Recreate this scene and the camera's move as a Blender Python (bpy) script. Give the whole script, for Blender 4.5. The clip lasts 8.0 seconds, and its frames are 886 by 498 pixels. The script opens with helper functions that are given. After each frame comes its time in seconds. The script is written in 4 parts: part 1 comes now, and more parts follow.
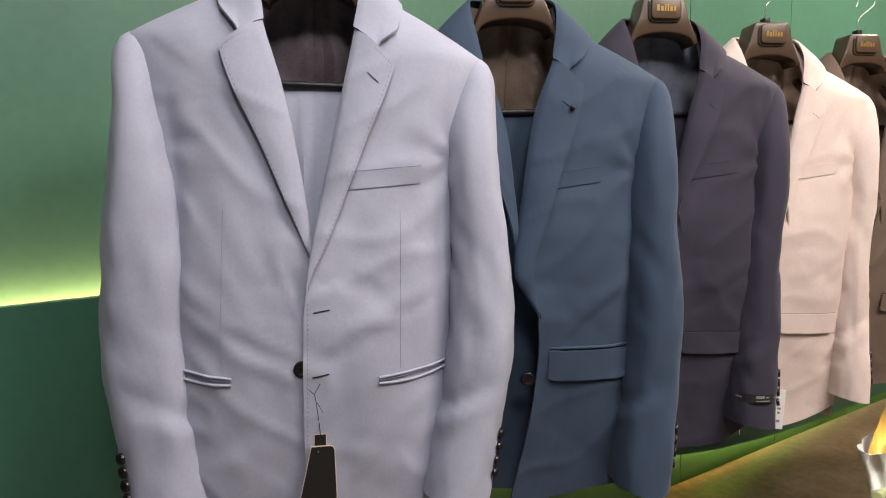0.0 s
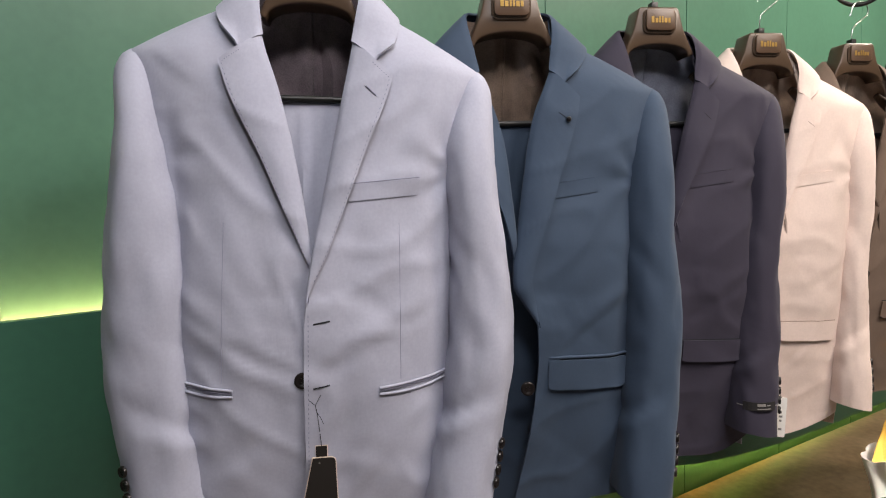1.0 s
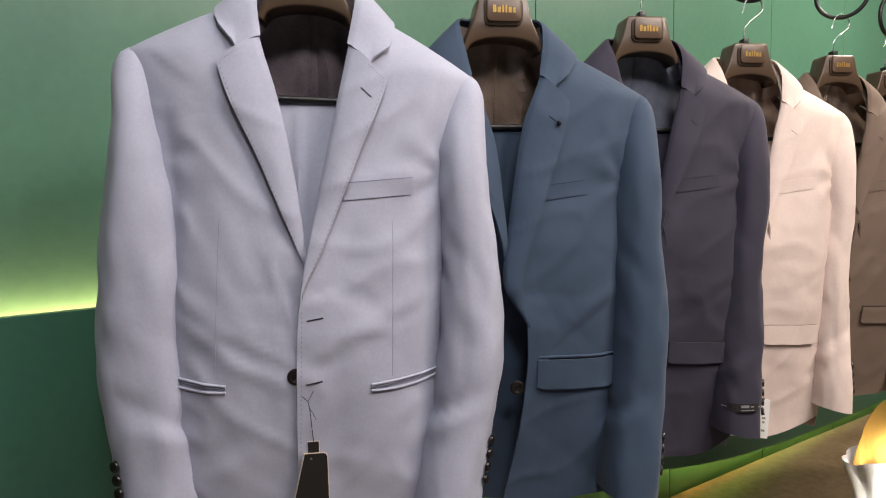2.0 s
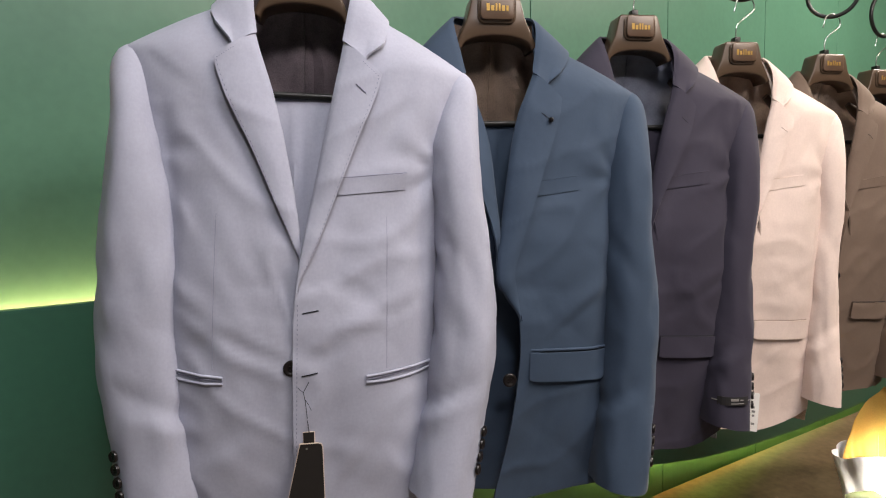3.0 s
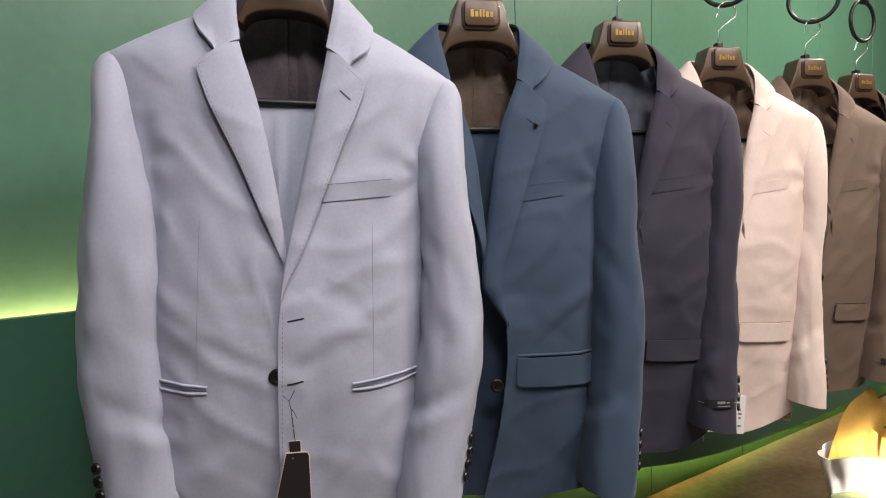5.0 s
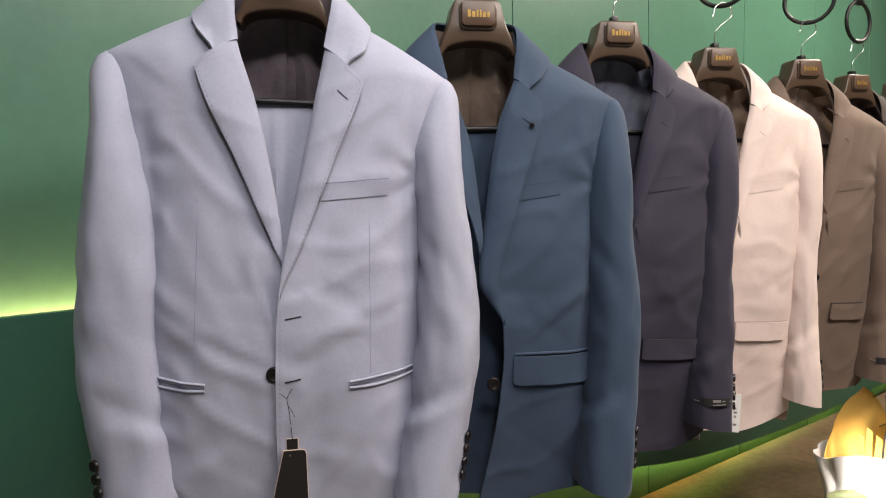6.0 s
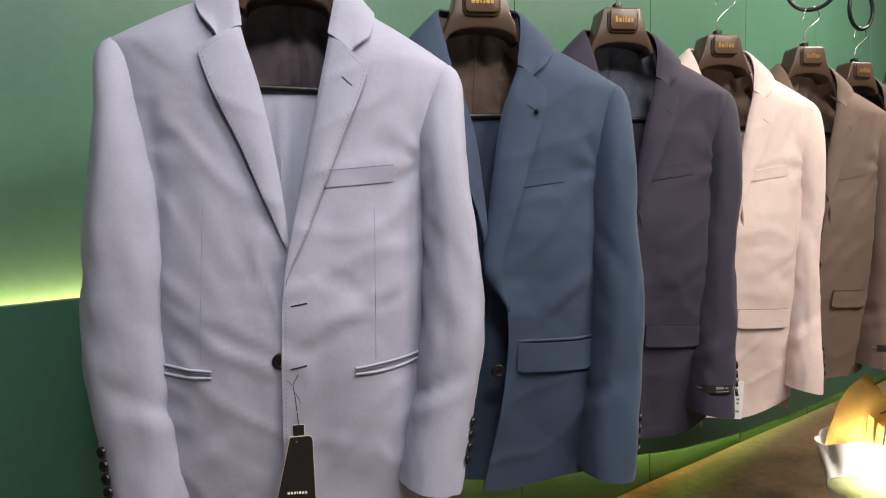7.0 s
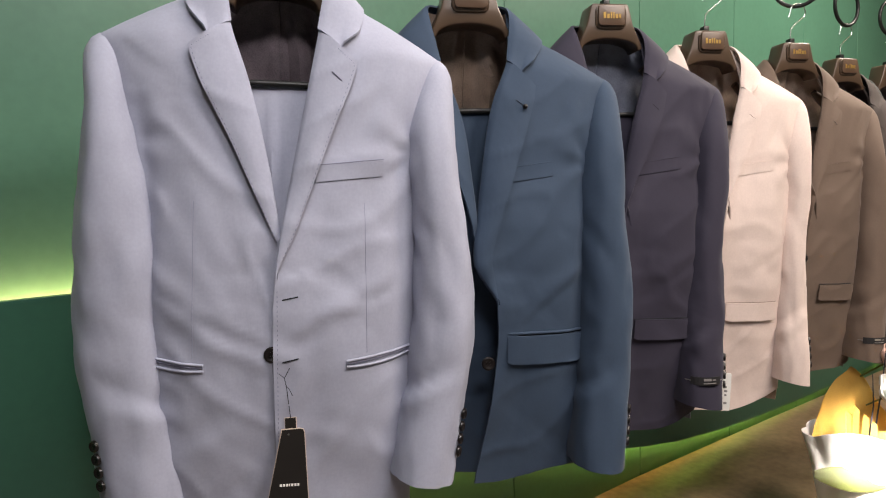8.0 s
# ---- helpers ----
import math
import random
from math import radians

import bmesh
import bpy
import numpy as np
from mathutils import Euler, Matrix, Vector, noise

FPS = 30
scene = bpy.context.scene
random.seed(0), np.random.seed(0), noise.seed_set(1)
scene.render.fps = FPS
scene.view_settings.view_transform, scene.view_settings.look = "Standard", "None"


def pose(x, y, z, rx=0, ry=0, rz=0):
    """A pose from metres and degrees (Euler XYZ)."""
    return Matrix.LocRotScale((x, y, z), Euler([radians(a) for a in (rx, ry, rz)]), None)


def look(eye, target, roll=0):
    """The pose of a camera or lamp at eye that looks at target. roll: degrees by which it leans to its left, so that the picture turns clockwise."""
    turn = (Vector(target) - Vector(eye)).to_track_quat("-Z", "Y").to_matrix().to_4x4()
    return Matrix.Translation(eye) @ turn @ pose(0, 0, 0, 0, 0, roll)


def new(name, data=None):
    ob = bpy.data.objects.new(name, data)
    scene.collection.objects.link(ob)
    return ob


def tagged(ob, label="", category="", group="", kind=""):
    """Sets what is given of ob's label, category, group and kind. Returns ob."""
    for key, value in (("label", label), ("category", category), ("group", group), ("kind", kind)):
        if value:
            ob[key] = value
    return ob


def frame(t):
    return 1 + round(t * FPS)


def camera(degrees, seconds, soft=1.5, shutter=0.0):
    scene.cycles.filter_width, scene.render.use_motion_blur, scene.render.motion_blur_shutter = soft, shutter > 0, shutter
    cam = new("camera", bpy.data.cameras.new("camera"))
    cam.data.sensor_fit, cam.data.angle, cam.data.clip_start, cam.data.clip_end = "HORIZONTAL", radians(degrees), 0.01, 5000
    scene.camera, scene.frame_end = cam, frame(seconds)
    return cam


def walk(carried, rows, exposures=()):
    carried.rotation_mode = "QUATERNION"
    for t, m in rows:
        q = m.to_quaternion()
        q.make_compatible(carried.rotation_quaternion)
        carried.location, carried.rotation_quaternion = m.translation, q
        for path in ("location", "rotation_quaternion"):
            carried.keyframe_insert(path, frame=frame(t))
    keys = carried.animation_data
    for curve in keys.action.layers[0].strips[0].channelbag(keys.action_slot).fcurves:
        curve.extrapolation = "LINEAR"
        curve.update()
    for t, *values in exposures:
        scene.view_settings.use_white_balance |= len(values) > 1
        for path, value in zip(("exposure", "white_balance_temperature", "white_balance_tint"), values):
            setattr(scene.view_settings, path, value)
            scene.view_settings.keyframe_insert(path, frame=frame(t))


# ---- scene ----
cam = camera(68.7, 8.0, soft=1.1)
PATH = [
    (0, (0.017, 0.035, 1.45), (-0.022, 2.022, 1.227), -1.1),
    (0.5, (0.019, 0.035, 1.448), (-0.021, 2.023, 1.237), -1.3),
    (1, (0.021, 0.028, 1.448), (-0.023, 2.019, 1.264), -1.7),
    (1.5, (0.014, 0.02, 1.443), (-0.008, 2.014, 1.285), -1.4),
    (3, (0.02, -0.003, 1.434), (0.023, 1.99, 1.268), -1.0),
    (3.5, (0.022, -0.007, 1.433), (0.029, 1.987, 1.274), -1.0),
    (4, (0.019, -0.005, 1.434), (0.039, 1.989, 1.278), -0.9),
    (4.5, (0.018, -0.001, 1.436), (0.051, 1.992, 1.28), -1.2),
    (5, (0.023, -0.001, 1.435), (0.063, 1.993, 1.284), -1.4),
    (6.5, (0.025, -0.008, 1.432), (0.072, 1.986, 1.28), -1.3),
    (7, (0.017, -0.007, 1.427), (0.064, 1.985, 1.251), -1.5),
    (7.5, (0.014, -0.006, 1.424), (0.08, 1.984, 1.24), -1.6),
    (8, (0.02, -0.016, 1.422), (0.09, 1.974, 1.239), -1.7),
]
walk(cam, [(t, look(eye, target, roll)) for t, eye, target, roll in PATH])


# ---------------------------------------------------------------- light
world = bpy.data.worlds.new("shop_air")
scene.world = world
world.use_nodes = True
world.node_tree.nodes["Background"].inputs[0].default_value = (0.75, 0.85, 1.0, 1)
world.node_tree.nodes["Background"].inputs[1].default_value = 0.015


def area_lamp(name, eye, target, sx, sy, watts, colour, spread=180):
    data = bpy.data.lights.new(name, "AREA")
    data.shape, data.size, data.size_y = "RECTANGLE", sx, sy
    data.energy, data.color, data.spread = watts, colour, radians(spread)
    ob = new(name, data)
    ob.matrix_world = look(eye, target)
    return ob


# Ceiling lamps added out of view, placed and tuned to light suits and wall.
ADDED_PANELS = [((0.20, 0.30, 2.86), (0.20, 0.5, 0), 10, (0.98, 0.97, 1.0)), ((0.34, -0.75, 2.86), (0.24, 0.0, 0), 27, (1.0, 0.94, 0.95)),
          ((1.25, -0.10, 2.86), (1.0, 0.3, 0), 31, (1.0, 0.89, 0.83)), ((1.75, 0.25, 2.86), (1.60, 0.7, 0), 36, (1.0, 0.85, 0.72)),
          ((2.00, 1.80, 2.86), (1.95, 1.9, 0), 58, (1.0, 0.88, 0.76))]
for eye, target, watts, colour in ADDED_PANELS:
    area_lamp("added_panel_lamp", eye, target, 0.5, 0.3, watts, colour)
# Added unseen spot, kept narrow to brighten the bouquet and miss the jackets.
ADDED_SPOT = (0.72, -0.80, 2.86)
area_lamp("added_bouquet_lamp", ADDED_SPOT, (1.10, 1.41, 0.76), 0.07, 0.07, 3.0, (1.0, 0.92, 0.80), 6)

# ---------------------------------------------------------------- materials


def material(name, colour, rough=0.7, metal=0.0, vary=0.12, grain=40.0, fine=900.0, bump=0.1, sheen=0.0, coat=0.0,
             tint=None, weave=False, emit=None):
    m = bpy.data.materials.new(name)
    m.use_nodes = True
    nt = m.node_tree
    b = nt.nodes["Principled BSDF"]
    b.inputs["Roughness"].default_value = rough
    b.inputs["Metallic"].default_value = metal
    b.inputs["Sheen Weight"].default_value = sheen
    b.inputs["Sheen Roughness"].default_value = 0.4
    b.inputs["Coat Weight"].default_value = coat
    b.inputs["Coat Roughness"].default_value = 0.15
    if emit:
        b.inputs["Emission Color"].default_value = (*emit[:3], 1)
        b.inputs["Emission Strength"].default_value = emit[3]
    tc = nt.nodes.new("ShaderNodeTexCoord")
    big = nt.nodes.new("ShaderNodeTexNoise")
    big.inputs["Scale"].default_value = grain
    big.inputs["Detail"].default_value = 5
    small = nt.nodes.new("ShaderNodeTexNoise")
    small.inputs["Scale"].default_value = fine
    small.inputs["Detail"].default_value = 2
    nt.links.new(tc.outputs["Object"], big.inputs["Vector"])
    nt.links.new(tc.outputs["Object"], small.inputs["Vector"])
    add = nt.nodes.new("ShaderNodeMix")
    add.data_type = "FLOAT"
    add.inputs[0].default_value = 0.4
    nt.links.new(big.outputs[0], add.inputs[2])
    nt.links.new(small.outputs[0], add.inputs[3])
    ramp = nt.nodes.new("ShaderNodeValToRGB")
    c = Vector(colour)
    other = Vector(tint) if tint else c * (1 + 2 * vary)
    ramp.color_ramp.elements[0].position, ramp.color_ramp.elements[1].position = 0.3, 0.7
    ramp.color_ramp.elements[0].color = (*(c * (1 - vary)), 1)
    ramp.color_ramp.elements[1].color = (*(other if tint else c * (1 + vary)), 1)
    nt.links.new(add.outputs[0], ramp.inputs[0])
    nt.links.new(ramp.outputs[0], b.inputs["Base Color"])
    bn = nt.nodes.new("ShaderNodeBump")
    bn.inputs["Strength"].default_value = bump
    bn.inputs["Distance"].default_value = 0.001
    height = small.outputs[0]
    if weave:
        # soft crumples of worn wool under the fine yarn grain
        crumple = nt.nodes.new("ShaderNodeTexNoise")
        crumple.inputs["Scale"].default_value = 9
        crumple.inputs["Detail"].default_value = 3
        crumple.inputs["Distortion"].default_value = 0.3
        nt.links.new(tc.outputs["Object"], crumple.inputs["Vector"])
        soft = nt.nodes.new("ShaderNodeBump")
        soft.inputs["Strength"].default_value = 0.45
        soft.inputs["Distance"].default_value = 0.008
        nt.links.new(crumple.outputs[0], soft.inputs["Height"])
        nt.links.new(soft.outputs[0], bn.inputs["Normal"])
        run = nt.nodes.new("ShaderNodeMapping")
        run.inputs["Scale"].default_value = (420, 420, 70)
        slub = nt.nodes.new("ShaderNodeTexNoise")
        slub.inputs["Scale"].default_value = 1.0
        slub.inputs["Detail"].default_value = 3
        nt.links.new(tc.outputs["Object"], run.inputs["Vector"])
        nt.links.new(run.outputs[0], slub.inputs["Vector"])
        yarn = nt.nodes.new("ShaderNodeMapRange")
        yarn.inputs[1].default_value, yarn.inputs[2].default_value = 0.3, 0.7
        yarn.inputs[3].default_value, yarn.inputs[4].default_value = 0.985, 1.015
        nt.links.new(slub.outputs[0], yarn.inputs[0])
        shade = nt.nodes.new("ShaderNodeVectorMath")
        shade.operation = "SCALE"
        nt.links.new(ramp.outputs[0], shade.inputs[0])
        nt.links.new(yarn.outputs[0], shade.inputs["Scale"])
        nt.links.new(shade.outputs[0], b.inputs["Base Color"])
        height = slub.outputs[0]
    nt.links.new(height, bn.inputs["Height"])
    nt.links.new(bn.outputs[0], b.inputs["Normal"])
    return m


def cloth(name, colour, sheen=0.05, vary=0.07):
    return material(name, colour, rough=0.85, vary=vary, grain=14, fine=260, bump=0.045, sheen=sheen, weave=True)


M_GREEN = material("green_lacquered_panel", (0.070, 0.172, 0.115), rough=0.36, vary=0.11, grain=3, fine=60, bump=0.03)
M_GREEN_LOW = material("dark_green_lacquer", (0.036, 0.120, 0.078), rough=0.42, vary=0.10, grain=3, fine=60, bump=0.03)
M_LED = material("led_strip_glow", (0.9, 0.9, 0.5), emit=(1.0, 0.58, 0.26, 50.0))
M_LED_LOW = material("led_strip_green_glow", (0.8, 0.9, 0.3), emit=(1.0, 0.74, 0.17, 30.0))
M_STONE = material("brown_polished_stone", (0.20, 0.120, 0.060), rough=0.33, vary=0.45, grain=7, fine=40, bump=0.05,
                   tint=(0.29, 0.20, 0.125))
# Greys of the unseen floor, walls and ceiling, chosen for their bounced light.
M_FLOOR = material("grey_bounce_floor", (0.17, 0.16, 0.15), rough=0.35, grain=4, fine=80)
M_PLASTER = material("grey_bounce_plaster", (0.36, 0.355, 0.35), rough=0.8, grain=4, fine=200)
M_HANGER = material("dark_brown_plastic", (0.070, 0.044, 0.027), rough=0.36, vary=0.08, grain=30, fine=500, bump=0.05)
M_HANGER.node_tree.nodes["Principled BSDF"].inputs["Specular IOR Level"].default_value = 0.45
M_HANGER_GLOSS = material("glossy_brown_plastic", (0.066, 0.043, 0.028), rough=0.22, vary=0.08, grain=30, fine=500, bump=0.02, coat=0.6)
M_PLATE = material("brown_badge_plastic", (0.085, 0.050, 0.030), rough=0.4, vary=0.1, grain=30, fine=500, bump=0.05)
M_GOLD = material("gold_print", (0.50, 0.32, 0.09), rough=0.35, metal=0.7, vary=0.1)
M_CHROME = material("bright_wire", (0.55, 0.55, 0.53), rough=0.25, metal=1.0, vary=0.03)
M_BLACK = material("black_metal", (0.012, 0.012, 0.012), rough=0.4, metal=0.3, vary=0.1)
M_BUTTON = material("dark_horn_button", (0.009, 0.007, 0.007), rough=0.30, vary=0.3, grain=150, fine=900, coat=0.1)
M_BUTTON.node_tree.nodes["Principled BSDF"].inputs["Specular IOR Level"].default_value = 0.25
M_TAG = material("black_card", (0.012, 0.010, 0.009), rough=0.45, vary=0.1)
M_TAG_EDGE = material("pale_card_edge", (0.62, 0.50, 0.40), rough=0.45, vary=0.1)
M_WHITE_CARD = material("white_card", (0.80, 0.78, 0.74), rough=0.6, vary=0.04)
M_LABEL = material("black_woven_label", (0.012, 0.011, 0.012), rough=0.8, vary=0.2, grain=200)
M_LABEL_INK = material("grey_woven_thread", (0.22, 0.21, 0.20), rough=0.7, vary=0.1)

# ---------------------------------------------------------------- mesh helpers


def part(name, bm, mat, parent=None, label="", smooth=True):
    bmesh.ops.recalc_face_normals(bm, faces=bm.faces)
    me = bpy.data.meshes.new(name)
    bm.to_mesh(me)
    bm.free()
    me.materials.append(mat)
    if smooth:
        me.polygons.foreach_set("use_smooth", [True] * len(me.polygons))
        me.set_sharp_from_angle(angle=radians(50))
    ob = new(name, me)
    ob.parent = parent
    if label:
        ob["label"] = label
    return ob


def thing(name, m, label, category, group="", kind=""):
    ob = new(name)
    ob.matrix_world = m
    ob.empty_display_size = 0.05
    return tagged(ob, label, category, group, kind)


def curve(knots, v):
    """Catmull-Rom through (position, value) knots, positions rising."""
    if v <= knots[0][0]:
        return knots[0][1]
    if v >= knots[-1][0]:
        return knots[-1][1]
    for i in range(len(knots) - 1):
        if v <= knots[i + 1][0]:
            break
    (x1, y1), (x2, y2) = knots[i], knots[i + 1]
    x0, y0 = knots[i - 1] if i else (x1 - (x2 - x1), y1)
    x3, y3 = knots[i + 2] if i + 2 < len(knots) else (x2 + (x2 - x1), y2)
    m1, m2 = (y2 - y0) / (x2 - x0), (y3 - y1) / (x3 - x1)
    h = x2 - x1
    t = (v - x1) / h
    return ((2 * t ** 3 - 3 * t * t + 1) * y1 + (t ** 3 - 2 * t * t + t) * h * m1
            + (3 * t * t - 2 * t ** 3) * y2 + (t ** 3 - t * t) * h * m2)


def sheet(rows, thick=0.003, bm=None, closed=False):
    """A cloth of rows of points, given a thickness along its normals."""
    bm = bm or bmesh.new()
    P = np.array([[tuple(p) for p in r] for r in rows])
    du, dv = np.gradient(P, axis=1), np.gradient(P, axis=0)
    n = np.cross(du, dv)
    n /= np.linalg.norm(n, axis=2, keepdims=True) + 1e-9
    h, w = P.shape[:2]
    front = [[bm.verts.new(P[j, i]) for i in range(w)] for j in range(h)]
    back = [[bm.verts.new(P[j, i] + n[j, i] * thick) for i in range(w)] for j in range(h)]
    for j in range(h - 1):
        for i in range(w - 1):
            bm.faces.new((front[j][i], front[j][i + 1], front[j + 1][i + 1], front[j + 1][i]))
            bm.faces.new((back[j][i], back[j + 1][i], back[j + 1][i + 1], back[j][i + 1]))
    rim = ([(0, i) for i in range(w)] + [(j, w - 1) for j in range(1, h)] + [(h - 1, i) for i in range(w - 2, -1, -1)]
           + [(j, 0) for j in range(h - 2, 0, -1)])
    for a, b in zip(rim, rim[1:] + rim[:1]):
        bm.faces.new((front[a[0]][a[1]], back[a[0]][a[1]], back[b[0]][b[1]], front[b[0]][b[1]]))
    return bm


def tube(points, radius, segs=10, bm=None, closed=False):
    bm = bm or bmesh.new()
    pts = [Vector(p) for p in points]
    n = len(pts)
    rings = []
    side = None
    for i, p in enumerate(pts):
        a = pts[(i - 1) % n] if closed or i else p
        b = pts[(i + 1) % n] if closed or i < n - 1 else p
        d = (b - a).normalized()
        if side is None:
            side = d.orthogonal().normalized()
        side = (side - d * side.dot(d)).normalized()
        up = d.cross(side)
        r = radius(i / (n - 1)) if callable(radius) else radius
        rings.append([bm.verts.new(p + r * (math.cos(k * math.tau / segs) * side + math.sin(k * math.tau / segs) * up))
                      for k in range(segs)])
    for i in range(n if closed else n - 1):
        ra, rb = rings[i], rings[(i + 1) % n]
        for k in range(segs):
            bm.faces.new((ra[k], ra[(k + 1) % segs], rb[(k + 1) % segs], rb[k]))
    if not closed:
        bm.faces.new(rings[0][::-1])
        bm.faces.new(rings[-1])
    return bm


def slab(outline, y0, y1, bevel=0.0, bm=None):
    """A flat piece with the outline (x, z), from depth y0 to y1."""
    own = bmesh.new()
    a = [own.verts.new((x, y0, z)) for x, z in outline]
    b = [own.verts.new((x, y1, z)) for x, z in outline]
    own.faces.new(a)
    own.faces.new(b[::-1])
    for i in range(len(a)):
        j = (i + 1) % len(a)
        own.faces.new((a[j], a[i], b[i], b[j]))
    bmesh.ops.recalc_face_normals(own, faces=own.faces)
    if bevel:
        bmesh.ops.bevel(own, geom=own.edges[:], offset=bevel, segments=2, profile=0.5, affect="EDGES", clamp_overlap=True)
    if bm is None:
        return own
    me = bpy.data.meshes.new("tmp")
    own.to_mesh(me)
    own.free()
    bm.from_mesh(me)
    bpy.data.meshes.remove(me)
    return bm


def box(x0, x1, y0, y1, z0, z1, bevel=0.0, bm=None):
    return slab([(x0, z0), (x1, z0), (x1, z1), (x0, z1)], y0, y1, bevel, bm)


def rounded(x0, x1, z0, z1, r, steps=4):
    pts = []
    for cx, cz, a0 in ((x1 - r, z1 - r, 0), (x0 + r, z1 - r, 90), (x0 + r, z0 + r, 180), (x1 - r, z0 + r, 270)):
        for k in range(steps + 1):
            a = radians(a0 + 90 * k / steps)
            pts.append((cx + r * math.cos(a), cz + r * math.sin(a)))
    return pts


def move(bm, m):
    bmesh.ops.transform(bm, matrix=m, verts=bm.verts)
    return bm


# ---------------------------------------------------------------- the setting
# x along the wall, y into the wall, z up; the rings hang on the line y = 0, the panel's face stands at y = 0.35
WALL = pose(0.40, 1.27, 0, 0, 0, 36.4)
FACE, BACK = 0.35, 0.405
S0, S1 = -2.6, 5.2
TOP_EDGE = 1.274


def setting(name, bm, mat, label, smooth=False):
    ob = part(name, bm, mat, None, label, smooth)
    ob.matrix_world = WALL
    return tagged(ob, label, name.split("_")[0], kind="structure")


def panel_foot(s):
    """Height of the low panel's curved lower edge."""
    return 0.478 + 0.135 * math.exp(-(s - 0.57) / 0.62) if s > 0.2 else 0.478 + 0.135 * math.exp(0.37 / 0.62) + 0.25 * (1 - math.exp((s - 0.2) / 1.0))


wall_back = setting("wall_back", box(S0, S1, BACK + 0.006, BACK + 0.12, 0, 3.0), M_GREEN, "green lacquered shop wall with vertical panel joints")
s = 0.69 - 0.575 * 5
while s < S1:
    part("panel", box(s + 0.0015, s + 0.5735, BACK, BACK + 0.006, 0.0, 2.99, 0.001), M_GREEN, wall_back, smooth=False)
    s += 0.575

n = 90
line = [S0 + (S1 - S0) * i / n for i in range(n + 1)]
outline = [(S0, TOP_EDGE), ] + [(s, panel_foot(s)) for s in line] + [(S1, TOP_EDGE)]
low_panel = setting("wall_panel", slab(outline, FACE, FACE + 0.018), M_GREEN_LOW, "dark green raised wall panel with a curved lower edge")
part("led_strip", box(S0, S1, FACE + 0.024, FACE + 0.034, TOP_EDGE - 0.022, TOP_EDGE - 0.012), M_LED, low_panel, "glowing yellow-white light strip", False)
bm = bmesh.new()
for a, b in zip(line, line[1:]):
    za, zb = panel_foot(a) + 0.012, panel_foot(b) + 0.012
    v = [bm.verts.new((x, y, z + dz)) for x, z in ((a, za), (b, zb)) for y in (FACE + 0.0185, FACE + 0.0225) for dz in (0, 0.018)]
    for f in ((0, 1, 5, 4), (2, 6, 7, 3), (1, 3, 7, 5), (0, 4, 6, 2)):
        bm.faces.new([v[i] for i in f])
part("led_strip", bm, M_LED_LOW, low_panel, "glowing lime light strip under the panel", False)
bm = bmesh.new()
for i in range(14):
    x = S0 + 0.3 + i * 0.55
    box(x, x + 0.04, FACE + 0.018, BACK, TOP_EDGE - 0.20, TOP_EDGE - 0.12, bm=bm)
part("standoff", bm, M_BLACK, low_panel, "", False)

STEP = 0.475
bm = bmesh.new()
front = [(-1.6, -0.42), (S1, -0.42)]
rear = []
for i in range(40):
    s = S1 - (S1 + 1.6) * i / 39
    rear.append((s, BACK - 0.002 - 0.05 * max(0.0, s - 0.6) ** 1.1 if s > 0.6 else BACK - 0.002))
slab(front + rear, 0.0, STEP, 0.0, bm)
move(bm, Matrix(((1, 0, 0, 0), (0, 0, 1, 0), (0, 1, 0, 0), (0, 0, 0, 1))))
platform = setting("platform", bm, M_STONE, "low brown polished stone display platform along the wall")

# Unseen floor, ceiling and walls, added to close the room and bounce light.
floor = part("floor", box(-4, 6, -4, 5, -0.1, 0.0), M_FLOOR, None, "grey tiled shop floor, assumed out of view", False)
tagged(floor, "grey polished shop floor, assumed out of view", "floor", kind="structure")
ceiling = tagged(part("ceiling", box(-4, 6, -4, 5.5, 3.0, 3.1), M_PLASTER, None, "", False), "grey painted shop ceiling, assumed out of view", "ceiling", kind="structure")
tagged(part("wall_front", box(-4, 6, -4.1, -4.0, 0, 3.0), M_PLASTER, None, "", False), "plain grey shop wall, assumed out of view", "wall", kind="structure")
tagged(part("wall_side", box(-4.1, -4.0, -4.0, 5, 0, 3.0), M_PLASTER, None, "", False), "plain grey shop wall, assumed out of view", "wall", kind="structure")
tagged(part("wall_end", box(6.0, 6.1, -4.0, 5, 0, 3.0), M_PLASTER, None, "", False), "plain grey shop wall, assumed out of view", "wall", kind="structure")

# ---------------------------------------------------------------- ceiling lights, added out of view
# Assumed housings and glowing diffusers, set just above the added lamps.
M_DIFFUSER = material("added_opal_glow", (0.8, 0.8, 0.8), rough=0.5, emit=(1.0, 0.94, 0.88, 3.0))
for eye, target, watts, colour in ADDED_PANELS:
    fitting = thing("added_panel_fitting", pose(*eye), "white rectangular panel light, added out of view under the shop ceiling", "ceiling light", "ceiling panel lights")
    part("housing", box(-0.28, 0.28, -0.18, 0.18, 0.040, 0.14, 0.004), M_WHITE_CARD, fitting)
    part("diffuser", box(-0.25, 0.25, -0.15, 0.15, 0.030, 0.0395, 0.001), M_DIFFUSER, fitting, "added glowing opal panel")
fitting = thing("added_spotlight", pose(*ADDED_SPOT), "black round spotlight, added out of view under the shop ceiling", "spotlight")
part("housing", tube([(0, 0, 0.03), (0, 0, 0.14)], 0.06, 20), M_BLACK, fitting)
part("lens", tube([(0, 0, 0.024), (0, 0, 0.0295)], 0.045, 20), M_DIFFUSER, fitting, "added glowing round lens")

